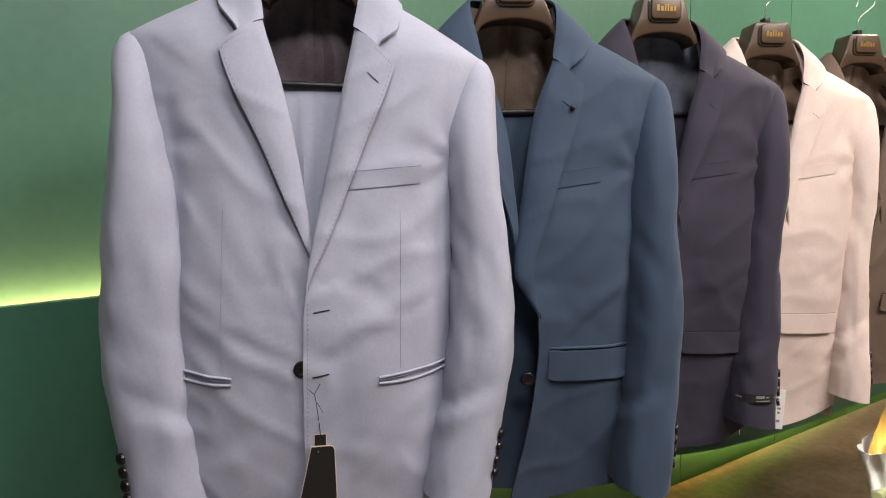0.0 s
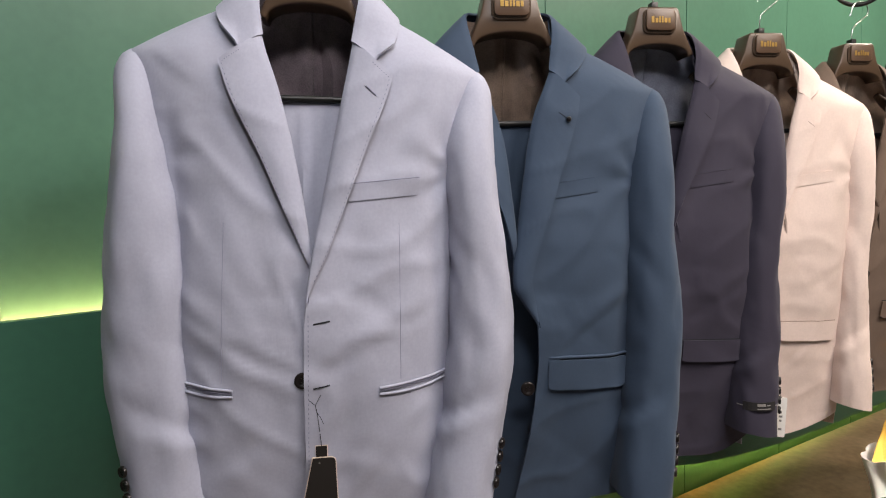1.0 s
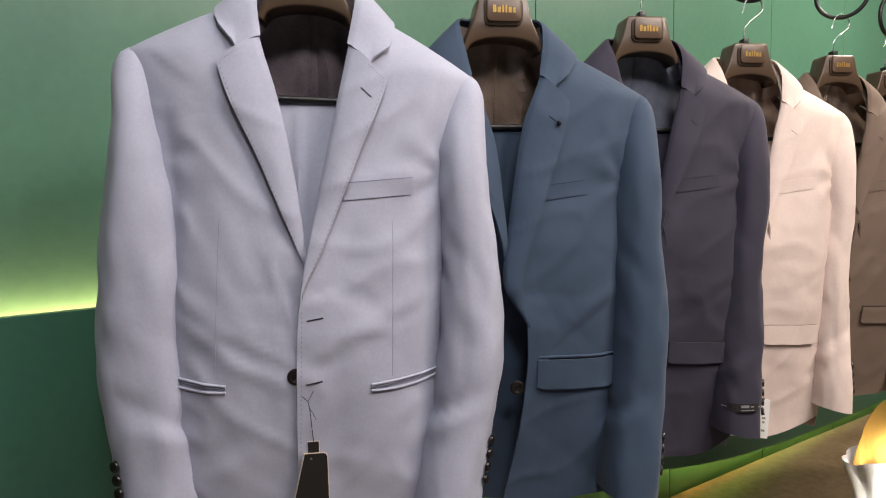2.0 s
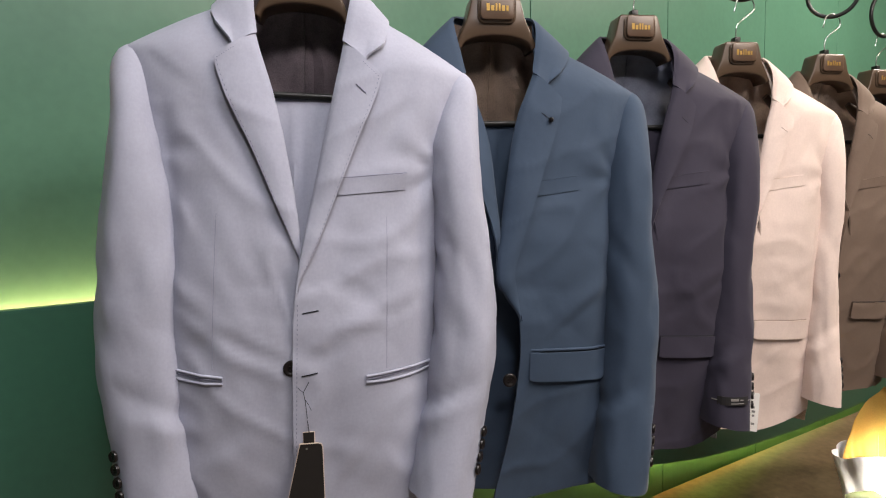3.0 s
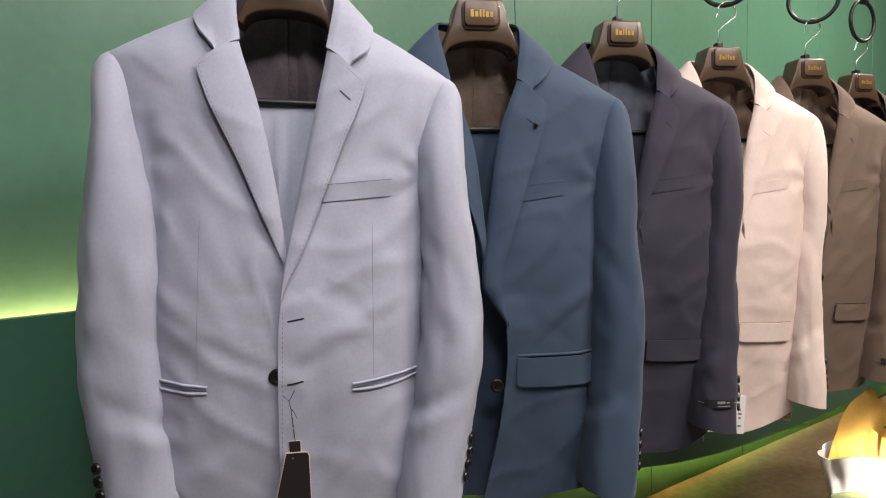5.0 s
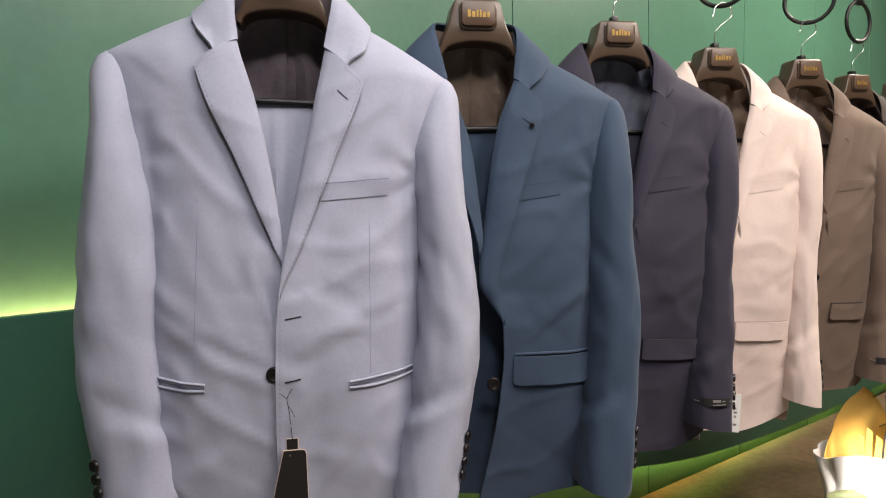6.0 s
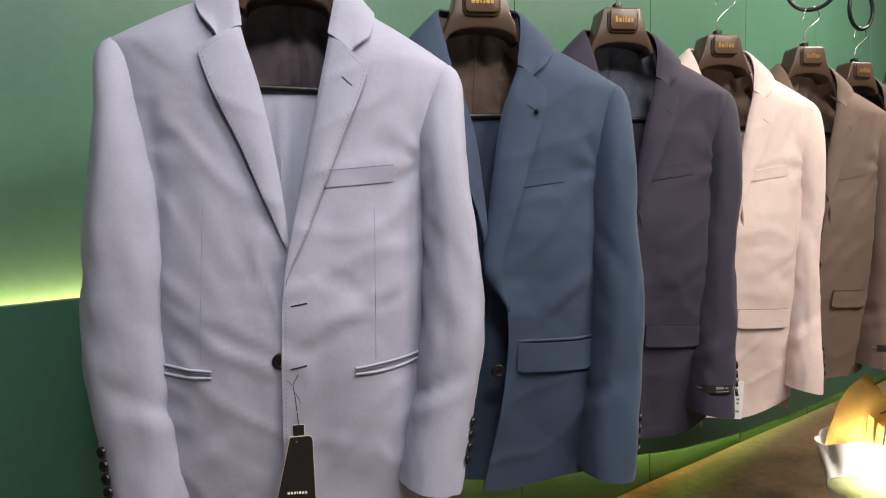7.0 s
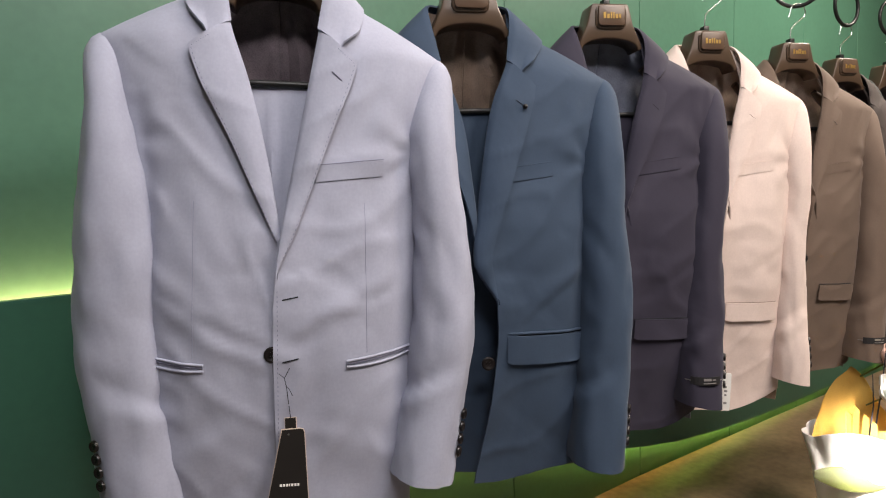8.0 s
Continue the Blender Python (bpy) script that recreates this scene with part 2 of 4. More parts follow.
# ---------------------------------------------------------------- suits
SHOULDER = [(0.0, 0.230), (0.016, 0.207), (0.036, 0.172), (0.052, 0.142), (0.066, 0.113), (0.080, 0.090), (0.100, 0.072), (0.125, 0.062)]  # height, half width
SIDE = [(-0.80, 0.188), (-0.62, 0.188), (-0.45, 0.190), (-0.30, 0.192), (-0.16, 0.200), (-0.08, 0.212), (-0.03, 0.224), (0.0, 0.230)]
DEPTH = [(-0.80, 0.050), (-0.64, 0.062), (-0.50, 0.080), (-0.38, 0.091), (-0.28, 0.090), (-0.14, 0.077), (-0.05, 0.067), (0.0, 0.058), (0.04, 0.047), (0.08, 0.032), (0.12, 0.020)]


def half_width(z):
    return curve(SHOULDER, z) if z > 0 else curve(SIDE, z)


def ridge(d, wide):
    return math.exp(-(d / wide) ** 2)


def folds(x, z, seed, side=0):
    """Soft drape: shallow long folds that lean out from the waist, and smaller creases."""
    side = side or (1 if x > 0 else -1)
    a = x * side
    w = 0.0055 * noise.noise((x * 9 + seed, z * 1.6, seed * 1.7))
    w += 0.0030 * noise.noise((a * 13 + z * 9 + seed * 3 + 4 * side, z * 3 - a * 4, seed))
    w += 0.0016 * noise.noise((a * 30 - z * 22 + seed, z * 9 + a * 8, seed * 2.2 + side))
    # drag lines that run from the button to the arm, and from the arm to the pocket
    reach = max(0.0, min(1.0, (a - 0.03) / 0.08))
    for z0, slope, wide, deep in ((-0.25, -0.75, 0.022, 0.0020), (-0.315, -0.45, 0.014, -0.0034), (-0.340, -0.55, 0.008, 0.0014), (-0.355, -0.62, 0.012, -0.0014), (-0.37, 0.25, 0.020, 0.0018), (-0.52, 0.60, 0.040, -0.0030)):
        d = z - z0 + slope * (a - 0.11) + 0.01 * noise.noise((a * 9, seed + side, z0))
        w += deep * ridge(d, wide) * reach * (0.55 + 0.45 * math.sin(seed * 9 + z0 * 40 + 2.2 * side))
    # creases that fan out below the arm
    dx, dz = a - 0.185, z + 0.13
    r = math.hypot(dx, dz)
    w += (0.0030 if side > 0 else 0.0014) * math.sin(6.5 * math.atan2(dz, -dx) + seed * 5) * ridge(r, 0.085) * min(1.0, r / 0.03)
    # narrow pull lines that run from the closed button across the waist
    for z0, slope, deep in ((-0.285, -0.10, 0.0016), (-0.345, 0.06, -0.0016), (-0.385, 0.16, 0.0014)):
        d = z - z0 - slope * a + 0.006 * noise.noise((a * 14, seed * 2, z0 * 9))
        w += deep * ridge(d, 0.008) * min(1.0, max(0.0, a) / 0.03) * max(0.0, 1 - a / 0.15)
    # soft dents of the hanging chest cloth below the shoulder, towards the sleeve
    for x0, z0, lean, deep in ((0.128, -0.065, 0.35, 0.0030), (0.150, -0.085, 0.15, -0.0020), (0.160, -0.110, -0.3, 0.0025)):
        d = a - x0 - lean * (z - z0) + 0.008 * noise.noise((z * 18, seed, x0 * 40))
        w += deep * ridge(d, 0.012) * ridge(z - z0, 0.050) * (1.0 if side > 0 else 0.15)
    # the body turns in beside the hanging sleeve
    w += 0.0085 * ridge(a - 0.166 - 0.006 * math.sin(z * 14 + seed), 0.011) * ridge(z + 0.30, 0.16)
    # crisp creases across the chest and skirt
    w += 0.0060 * max(0.0, noise.noise((a * 11 + z * 16 + seed * 5, z * 5 - a * 6, seed * 4 + side)) - 0.20) * min(1.0, max(0.0, (-0.12 - z) / 0.08))
    w -= 0.0030 * (1 - abs(noise.noise((a * 8 - z * 11 + seed * 2, z * 4 + a * 5, seed * 3 + side)))) ** 9
    return w


def front_y(x, z, seed=0.0, side=0):
    """Depth of the jacket's front, at x across and height z."""
    w = half_width(z)
    e = min(1.0, max(0.0, (w - abs(x)) / 0.125))
    r = math.sqrt(max(0.0, 1 - (1 - e) ** 2))
    depth = curve(DEPTH, z)
    if seed > 2:   # the jackets on the wall fall back below the waist
        f = min(1.0, max(0.0, (-0.22 - z) / 0.42))
        depth *= 1 - 0.48 * f
    return -depth * (0.12 + 0.88 * r) + folds(x, z, seed, side) * min(1, e * 3) * min(1.0, max(0.2, (0.07 - z) / 0.07)) * (1.0 if seed < 2 else 0.9)


def make_suit(spec):
    """One jacket with its trousers on a broad hanger that hooks into a ring."""
    seed, mat = spec["seed"], spec["cloth"]
    lining = spec["lining"]
    place = pose(*spec["at"], 0, spec.get("lean", 0), spec["yaw"])
    jacket = thing("suit_jacket", place, spec["label"], "suit jacket", "suits on the wall rail")
    hem, brk, top = -spec["length"], spec["brk"], spec["top"]
    cx = spec.get("cx", 0.0)
    tilt = spec.get("tilt", 0.0)

    def hang(p):
        """The shoulders of a jacket that slid on its hanger tip to one side."""
        return (p[0], p[1], p[2] - tilt * p[0] * min(1.0, max(0.0, (p[2] + 0.20) / 0.16)))

    # ---- front panels
    neck_z = 0.112

    for side in (-1, 1):
        over = (side > 0) == (top == "R")
        roll = sorted(spec["roll"][0 if side < 0 else 1])
        outer = sorted(spec["outer"][0 if side < 0 else 1])
        edge_line = sorted(spec["edge"][0 if side < 0 else 1])

        def roll_x(z):
            """The line on which the lapel folds: from the neck down to the break."""
            return side * curve(roll, z)

        def panel_y(x, z, xe):
            y = front_y(x, z, seed, side)
            lap = max(0.0, 1 - abs(x - xe) / 0.05) * min(1.0, max(0.0, (brk + 0.11 - z) / 0.06))
            if not over:
                y += spec.get("gape", 0.0) * min(1.0, max(0.0, (brk + 0.12 - z) / 0.10)) * max(0.0, min(1.0, (0.09 - side * x) / 0.05))
            return y + (-0.0052 if over else 0.003) * lap

        rows = []
        zs = [neck_z + (hem - neck_z) * j / 110 for j in range(111)]
        for z in zs:
            xo = half_width(z) * side
            xe = roll_x(z) if z > brk else side * curve(edge_line, z)
            row = []
            for i in range(45):
                u = i / 44
                u = u + 0.12 * math.sin(math.pi * u) * u
                x = xe + (xo - xe) * min(1.0, u)
                zz = z
                if z < hem + 0.04:
                    zz = z + 0.005 * math.sin(x * 30 + seed) * min(1.0, (hem + 0.04 - z) / 0.04) + (0.008 if seed < 5 else 0.026) * (abs(x) / 0.19) ** 2 * min(1.0, (hem + 0.04 - z) / 0.04)
                row.append(hang((x, panel_y(x, z, xe), zz)))
            rows.append(row)
        part("front_panel", sheet(rows, 0.003 * side), mat, jacket)

        # ---- lapel: a folded leaf between the roll line and its outer edge, its upper edge straight from the gorge to the tip
        slip = side * spec.get("slip", 0.0)
        tip = Vector(spec["tip"]) - Vector((0, slip))
        gorge = Vector((curve(roll, 0.030), 0.030))
        apex = gorge.lerp(tip, 0.54 if seed < 2 else 0.48)
        rows = []
        NL = 48
        for j in range(NL + 1):
            t = j / NL
            zi = gorge.y + (brk - 0.004 - gorge.y) * t
            zo = tip.y + (brk - 0.004 - tip.y) * t
            xi, xo = curve(roll, max(zi, brk)), curve(outer, zo)
            row = []
            for i in range(19):
                u = i / 18
                x, z = xi + (xo - xi) * u, zi + (zo - zi) * u
                wide = min(1.0, abs(xo - xi) / 0.030)
                lift = 0.0022 + 0.0075 * math.sin(math.pi * min(1.0, 0.10 + 0.74 * u)) * wide
                lift += 0.0042 * u * (math.sin(math.pi * min(1.0, t * 1.15)) if t > 0.435 else 0.55 + 0.45 * math.sin(1.15 * math.pi * t)) * spec["spring"] * (1.7 if over and seed < 2 else 1.0)
                if u < 0.10:
                    lift *= 0.35 + 0.65 * math.sqrt(u / 0.10)
                lift += (0.0035 if over else 0.0) * max(0.0, min(1.0, (t - 0.55) / 0.2))
                y = panel_y(side * x, z, roll_x(max(z, brk))) - lift + 0.0011 * noise.noise((x * 16, z * 9, seed + side)) * (0.3 + u)
                row.append(hang((side * x, y, z)))
            rows.append(row)
        lapel = part("lapel", sheet(rows, 0.0030 * side), mat, jacket)
        if spec.get("stitched"):
            bm = bmesh.new()
            runs = [[Vector(rows[j][17]) for j in range(1, NL - 3)], [Vector(rows[1][i]) for i in range(9, 18)]]
            for run in runs:
                for a, b in zip(run, run[1:]):
                    n = Vector((0, -0.0004, 0))
                    tube([a.lerp(b, 0.32) + n, a.lerp(b, 0.68) + n], 0.0004, 4, bm)
            part("pick_stitching", bm, spec["thread"], lapel, "short dark stitches along the edge")
        if side > 0:
            pts = [Vector(rows[6][q]) + Vector((0, -0.0004, 0)) for q in range(9, 15)]
            part("lapel_buttonhole", tube(pts, 0.0009 if spec.get("stitched") else 0.0004, 6), spec["thread"], lapel, "stitched slit")
            if spec.get("pin"):
                bm = bmesh.new()
                bmesh.ops.create_uvsphere(bm, u_segments=12, v_segments=8, radius=0.0038, matrix=Matrix.Translation(pts[-1] + Vector((0, -0.002, 0))))
                part("lapel_pin", bm, M_BUTTON, lapel, "small dark round pin")

        # ---- collar half: from the gorge seam over the shoulder to the back of the neck
        ctip = Vector(spec["collar_tip"]) - Vector((0, slip * 1.4))
        rows = []
        for j in range(31):
            t = j / 30
            # fold line
            fx = curve([(0, gorge.x), (0.30, curve(roll, 0.085)), (0.55, 0.061), (0.82, 0.037), (1, 0.0)], t)
            fz = curve([(0, gorge.y), (0.30, 0.085), (0.55, 0.116), (0.80, 0.127), (1, 0.130)], t)
            fy = curve([(0, front_y(side * gorge.x, gorge.y, seed, side) - 0.005), (0.30, -0.034), (0.55, -0.006), (0.82, 0.032), (1, 0.044)], t)
            # outer edge
            ox = curve([(0, ctip.x), (0.30, 0.112), (0.55, 0.099), (0.82, 0.056), (1, 0.0)], t)
            oz = curve([(0, ctip.y), (0.30, 0.062), (0.55, 0.078), (0.82, 0.086), (1, 0.087)], t)
            oy = curve([(0, front_y(side * ctip.x, ctip.y, seed, side) - 0.007), (0.30, -0.024), (0.55, 0.014), (0.82, 0.048), (1, 0.058)], t)
            row = []
            for i in range(15):
                u = i / 14
                x, y, z = fx + (ox - fx) * u, fy + (oy - fy) * u, fz + (oz - fz) * u
                f = max(0.0, 1 - j / 5)
                if f:   # the lower edge follows the gorge seam, then swings out to the collar's point
                    q = gorge.lerp(apex, u / 0.55) if u < 0.55 else apex.lerp(ctip, (u - 0.55) / 0.45)
                    under = min(1.0, max(0.0, (0.62 - u) / 0.07))
                    x, z = x * (1 - f) + q.x * f, z * (1 - f) + (q.y - 0.004 * under) * f
                    y = y * (1 - f) + (front_y(side * x, z, seed, side) - (0.0072 - 0.0012 * under) * (1.0 if u > 0.1 else 0.35 + 0.65 * math.sqrt(u / 0.1))) * f
                ang = radians(90 * t)
                bulge = 0.0055 * math.sin(math.pi * min(1.0, u * 0.80 + 0.14)) * min(1.0, 0.25 + t * 3.0) - (0.003 if u == 0 else 0)
                row.append(hang((side * (x + bulge * math.cos(ang) * 0.5), y - bulge * math.cos(ang) * (1 - f) + bulge * math.sin(ang) * 0.6, z + bulge * 0.6 * (1 - f))))
            rows.append(row)
        collar = part("collar", sheet(rows, 0.0030 * side), mat, jacket)
        if spec.get("stitched"):
            bm = bmesh.new()
            run = [Vector(rows[1][i]) for i in range(8, 14)] + [Vector(rows[j][13]) for j in range(2, 12)]
            for a, b in zip(run, run[1:]):
                n = Vector((0, -0.0006, 0))
                tube([a.lerp(b, 0.3) + n, a.lerp(b, 0.7) + n], 0.0006, 4, bm)
            part("pick_stitching", bm, spec["thread"], collar, "short dark stitches along the edge")

        # ---- back half of the jacket, its lining inside
        rows, rows_in = [], []
        for j in range(41):
            z = 0.112 + (hem - 0.112) * j / 40
            w = half_width(min(z, 0.118))
            row, inner = [], []
            for i in range(17):
                u = i / 16
                x = w * u
                e = min(1.0, (w - x) / 0.12)
                y = curve(DEPTH, z) * 0.75 * math.sqrt(max(0, 1 - (1 - e) ** 2)) + 0.012
                row.append(hang((side * x, y, z)))
                inner.append(hang((side * x * 0.985, y - 0.006 - 0.030 * max(0, noise.noise((x * 34 * side, z * 4, seed))) - 0.004 * math.exp(-(x / 0.006) ** 2), z)))
            rows.append(row)
            rows_in.append(inner)
        part("back_panel", sheet(rows, -0.002 * side), mat, jacket)
        part("lining", sheet(rows_in, -0.002 * side), lining, jacket, "dark satin lining with a centre seam")

        # ---- sleeve
        L = spec["sleeve"] + (spec.get("longer", 0.0) if side < 0 else 0.0)
        fwd = spec.get("fwd", 0.0)
        elbow, wrist, wide = spec["arms"][0 if side < 0 else 1]
        inset = 0.0 if seed < 5 else 0.012
        centre = [(0.0, 0.216 - inset * 0.5), (0.05, 0.214 - inset * 0.8), (0.16, 0.207 - inset), (0.33, 0.5 * (0.206 + elbow) - 0.002), (0.5, elbow), (0.66, elbow), (0.88, (elbow + 2 * wrist) / 3), (1.0, wrist)]
        rxs = [(0.0, 0.010), (0.012, 0.017), (0.05, 0.027), (0.16, (0.036 if side > 0 else 0.031) if seed < 2 else max(0.036, wide * 0.82)), (0.35, wide * (0.88 if seed < 2 else 0.94)), (0.6, wide), (0.8, wide), (1.0, wide)]
        rys = [(0.0, 0.022), (0.012, 0.036), (0.05, 0.050), (0.16, 0.066), (0.35, 0.070), (0.6, 0.066), (0.8, 0.060), (1.0, 0.056)]
        if side > 0:
            rys = [(q, r * (1 + (spec.get("thin", 1.0) - 1) * min(1.0, q * 2))) for q, r in rys]
        cys = [(0.0, 0.004), (0.2, -0.010), (0.5, -0.020), (0.75, -0.030), (1.0, -0.046)]
        if side < 0 and fwd:
            cys = [(0.0, 0.004), (0.2, -0.010), (0.5, -0.020), (0.75, -0.028), (1.0, fwd)]
        bm = bmesh.new()
        rings = []
        NJ, NK = 64, 40
        for j in range(NJ + 1):
            t = (j / NJ) ** 1.25
            z = 0.007 - (L + 0.007) * t
            ring = []
            for k in range(NK):
                a = math.tau * k / NK
                ca, sa = math.cos(a), math.sin(a)
                rx, ry = curve(rxs, t), curve(rys, t)
                # squarish section; creases at the elbow and below the head
                px = abs(ca) ** 0.85 * (1 if ca > 0 else -1)
                py = abs(sa) ** 0.85 * (1 if sa > 0 else -1)
                w = 0.0045 * noise.noise((ca * 1.6 + seed * 2, sa * 1.6 + side, t * 5 + seed))
                w += 0.0028 * noise.noise((ca * 2.5 + seed, sa * 2.5 + t * 6, t * 12))
                w -= 0.0022 * (1 - abs(noise.noise((ca * 1.4 + seed * 3, sa * 1.4 - t * 5 + side, t * 8 + seed)))) ** 8
                inner = max(0.0, -ca * side * 0.75 - sa * 0.5)
                el = ridge(t - 0.735 + 0.06 * ca * side, 0.022)
                w -= 0.0060 * el * inner
                el = ridge(t - 0.775 + 0.05 * ca * side, 0.018)
                w += 0.0050 * el * inner
                el = ridge(t - 0.46 - 0.10 * ca * side, 0.030)
                w -= 0.0025 * el * inner
                w += 0.003 * math.sin(t * 60 + ca * 3) * math.exp(-((t - 0.24) / 0.10) ** 2) * max(0, -ca * side)
                w *= min(1.0, t * 2.2) * (1.0 if seed < 2 else 0.85)
                ring.append(bm.verts.new(hang((side * curve(centre, t) + (rx + w) * px, curve(cys, t) + (ry + w) * py,
                                               z + 0.012 * (px * side) * -t * 0.6))))
            rings.append(ring)
        # turned-in cuff
        last = rings[-1]
        mid = sum((v.co for v in last), Vector()) / NK
        for f, dz in ((0.93, 0.000), (0.90, 0.006), (0.84, 0.010)):
            rings.append([bm.verts.new(mid + (v.co - mid) * f + Vector((0, 0, dz))) for v in last])
        for ra, rb in zip(rings, rings[1:]):
            for k in range(NK):
                bm.faces.new((ra[k], ra[(k + 1) % NK], rb[(k + 1) % NK], rb[k]))
        bm.faces.new(rings[0])
        bm.faces.new(rings[-1])
        sleeve = part("sleeve", bm, mat, jacket)
        # ---- cuff buttons on the outer rear edge of the sleeve
        if spec.get("cuff_buttons", True):
            a = radians(spec.get("cuff_angle", (-52, -30))[0 if side < 0 else 1])
            for k in range(4):
                t = 0.985 - (0.03 + 0.017 * k) / L
                ca, sa = math.cos(a) * side, math.sin(a)
                px, py = abs(ca) ** 0.85 * (1 if ca > 0 else -1), abs(sa) ** 0.85 * (1 if sa > 0 else -1)
                p = Vector((side * curve(centre, t) + (curve(rxs, t) + 0.002) * px, curve(cys, t) + (curve(rys, t) + 0.002) * py, 0.006 - (L + 0.006) * t))
                bm = button(0.0075)
                move(bm, Matrix.Translation(p) @ Vector((ca, sa, 0)).to_track_quat("-Y", "Z").to_matrix().to_4x4())
                part("cuff_button", bm, M_BUTTON, sleeve)
        if side > 0 and spec.get("sleeve_label"):
            t = 1 - 0.055 / L
            mid, z = curve(centre, t), -L + 0.055

            def patch(x0, x1, z0, z1, off):
                rows = []
                for v in (z1, (z0 + z1) / 2, z0):
                    rows.append([])
                    for q in range(11):
                        xq = mid - 0.008 + x0 + (x1 - x0) * q / 10
                        c = min(1.0, abs(xq - mid) / curve(rxs, t))
                        sn = math.sin(math.acos(c ** (1 / 0.85))) ** 0.85
                        rows[-1].append((xq, curve(cys, t) - (curve(rys, t) + 0.002) * sn - off, z + v))
                return sheet(rows, 0.0006)

            lab = part("sleeve_label", patch(-0.026, 0.026, -0.0078, 0.0078, 0.0010), M_LABEL, sleeve, "black woven label", False)
            for x0, x1, z0, z1 in ((-0.008, 0.006, 0.0005, 0.0050), (0.009, 0.015, 0.0010, 0.0030), (-0.008, 0.016, -0.0050, -0.0035)):
                part("label_print", patch(x0, x1, z0, z1, 0.0018), M_LABEL_INK, lab, "pale bars of print", False)
            for x0, x1 in ((-0.031, -0.026), (0.026, 0.031)):
                part("label_stitch", patch(x0, x1, -0.0008, 0.0008, 0.0014), M_LABEL_INK, lab, "", False)

    # ---- pockets
    for side in (-1, 1):
        x0, x1 = (0.102, 0.178)
        x0, x1 = spec.get("pocket_x", (x0, x1))
        z = spec["pocket_z"]
        if spec["flap"]:
            rows = []
            for j in range(9):
                row = []
                for i in range(17):
                    u = i / 16
                    x = side * (x0 + (x1 - x0) * u)
                    zz = z - 0.006 * u - spec.get("flap_h", 0.039) * j / 8
                    zz += 0.004 * max(0.0, 1 - min(i, 16 - i) / 1.5) ** 2 * (j / 8) ** 6
                    row.append((x, front_y(x, zz, seed) - 0.0045 - 0.0025 * j / 8, zz))
                rows.append(row)
            part("pocket_flap", sheet(rows, 0.0030 * side), mat, jacket)
            hs = (0.0045,) if spec.get("jetted") else ()
        else:
            hs = (0.0036, -0.0042)
        for h in hs:
            pts = []
            for i in range(15):
                x = side * (x0 + (x1 - x0) * i / 14)
                zz = z + h + (-0.006 if spec["flap"] else 0.009) * i / 14 + (0 if h > 0 else -0.003 * math.sin(math.pi * i / 14))
                pts.append((x, front_y(x, zz, seed) - 0.0015, zz))
            part("pocket_jet", tube(pts, 0.0019 if not spec["flap"] else 0.0024, 8), mat, jacket)
        # Solid dark tube stands for the shade inside the pocket's opening.
        pts = []
        for i in range(15):
            x = side * (x0 + (x1 - x0) * i / 14)
            zz = z + (-0.006 if spec["flap"] else 0.009) * i / 14 + (0.0016 if spec["flap"] else -0.0003)
            pts.append((x, front_y(x, zz, seed) - 0.0016, zz))
        part("pocket_slit_line", tube(pts, 0.0008, 6), spec["thread"], jacket, "dark tube put in for the slit's shade")
        # long dart from the chest to the pocket
        if not spec.get("stitched"):
            continue
        pts = []
        for i in range(30):
            zz = -0.20 + (z + 0.012 + 0.20) * i / 29
            x = side * ((0.113 if side > 0 else 0.099) + 0.004 * i / 29)
            pts.append((x, front_y(x, zz, seed) - 0.0001, zz))
        part("dart_seam", tube(pts, 0.00028, 5), spec["thread"], jacket)
    # chest welt on the wearer's left
    rows = []
    wx0, wx1, wz = spec['welt']
    for j in range(5):
        rows.append([])
        for i in range(17):
            x = wx0 + (wx1 - wx0) * i / 16
            zz = wz - 0.004 + 0.010 * i / 16 + 0.021 * (1 - j / 4)
            rows[-1].append((x, front_y(x, zz, seed) - 0.0016 - 0.0014 * (1 - j / 4), zz))
    part("chest_pocket", sheet(rows, 0.0018), mat, jacket)
    part("pocket_slit_line", tube([(p[0], p[1] + 0.002, p[2] + 0.0008) for p in rows[0]], 0.0007, 5), spec["thread"] if spec.get("stitched") else mat, jacket)

    # ---- front buttons and holes
    sgn = 1 if top == "R" else -1
    for k, bz in enumerate(spec["button_z"]):
        if spec["holes"]:
            pts = []
            for i in range(7):
                x = cx + sgn * (0.008 + 0.020 * i / 6)
                zz = bz + 0.004 * i / 6
                pts.append((x, front_y(x, zz, seed) - 0.0045 * (1 - abs(x - cx) / 0.05) - 0.0002, zz))
            part("buttonhole", tube(pts, 0.0010, 6), T_DARK, jacket, "stitched slit")
    for bx, bz in spec["buttons"]:
        bm = button(0.0105)
        move(bm, Matrix.Translation((bx, front_y(bx, bz, seed) + (0.001 if spec["holes"] else -0.0085), bz)))
        part("button", bm, M_BUTTON, jacket)
    if spec.get("stitched"):
        bm = bmesh.new()
        for i in range(70):
            zz = brk - 0.02 - 0.0062 * i
            if zz < hem + 0.17:
                break
            x = cx + 0.002
            y = front_y(x, zz, seed) - 0.0046
            tube([(x, y, zz), (x, y - 0.0001, zz - 0.0028)], 0.0005, 4, bm)
        part("pick_stitching", bm, spec["thread"], jacket, "short dark stitches down the front edge")

    make_trousers(spec, place)
    make_hanger(spec, place)
    return jacket


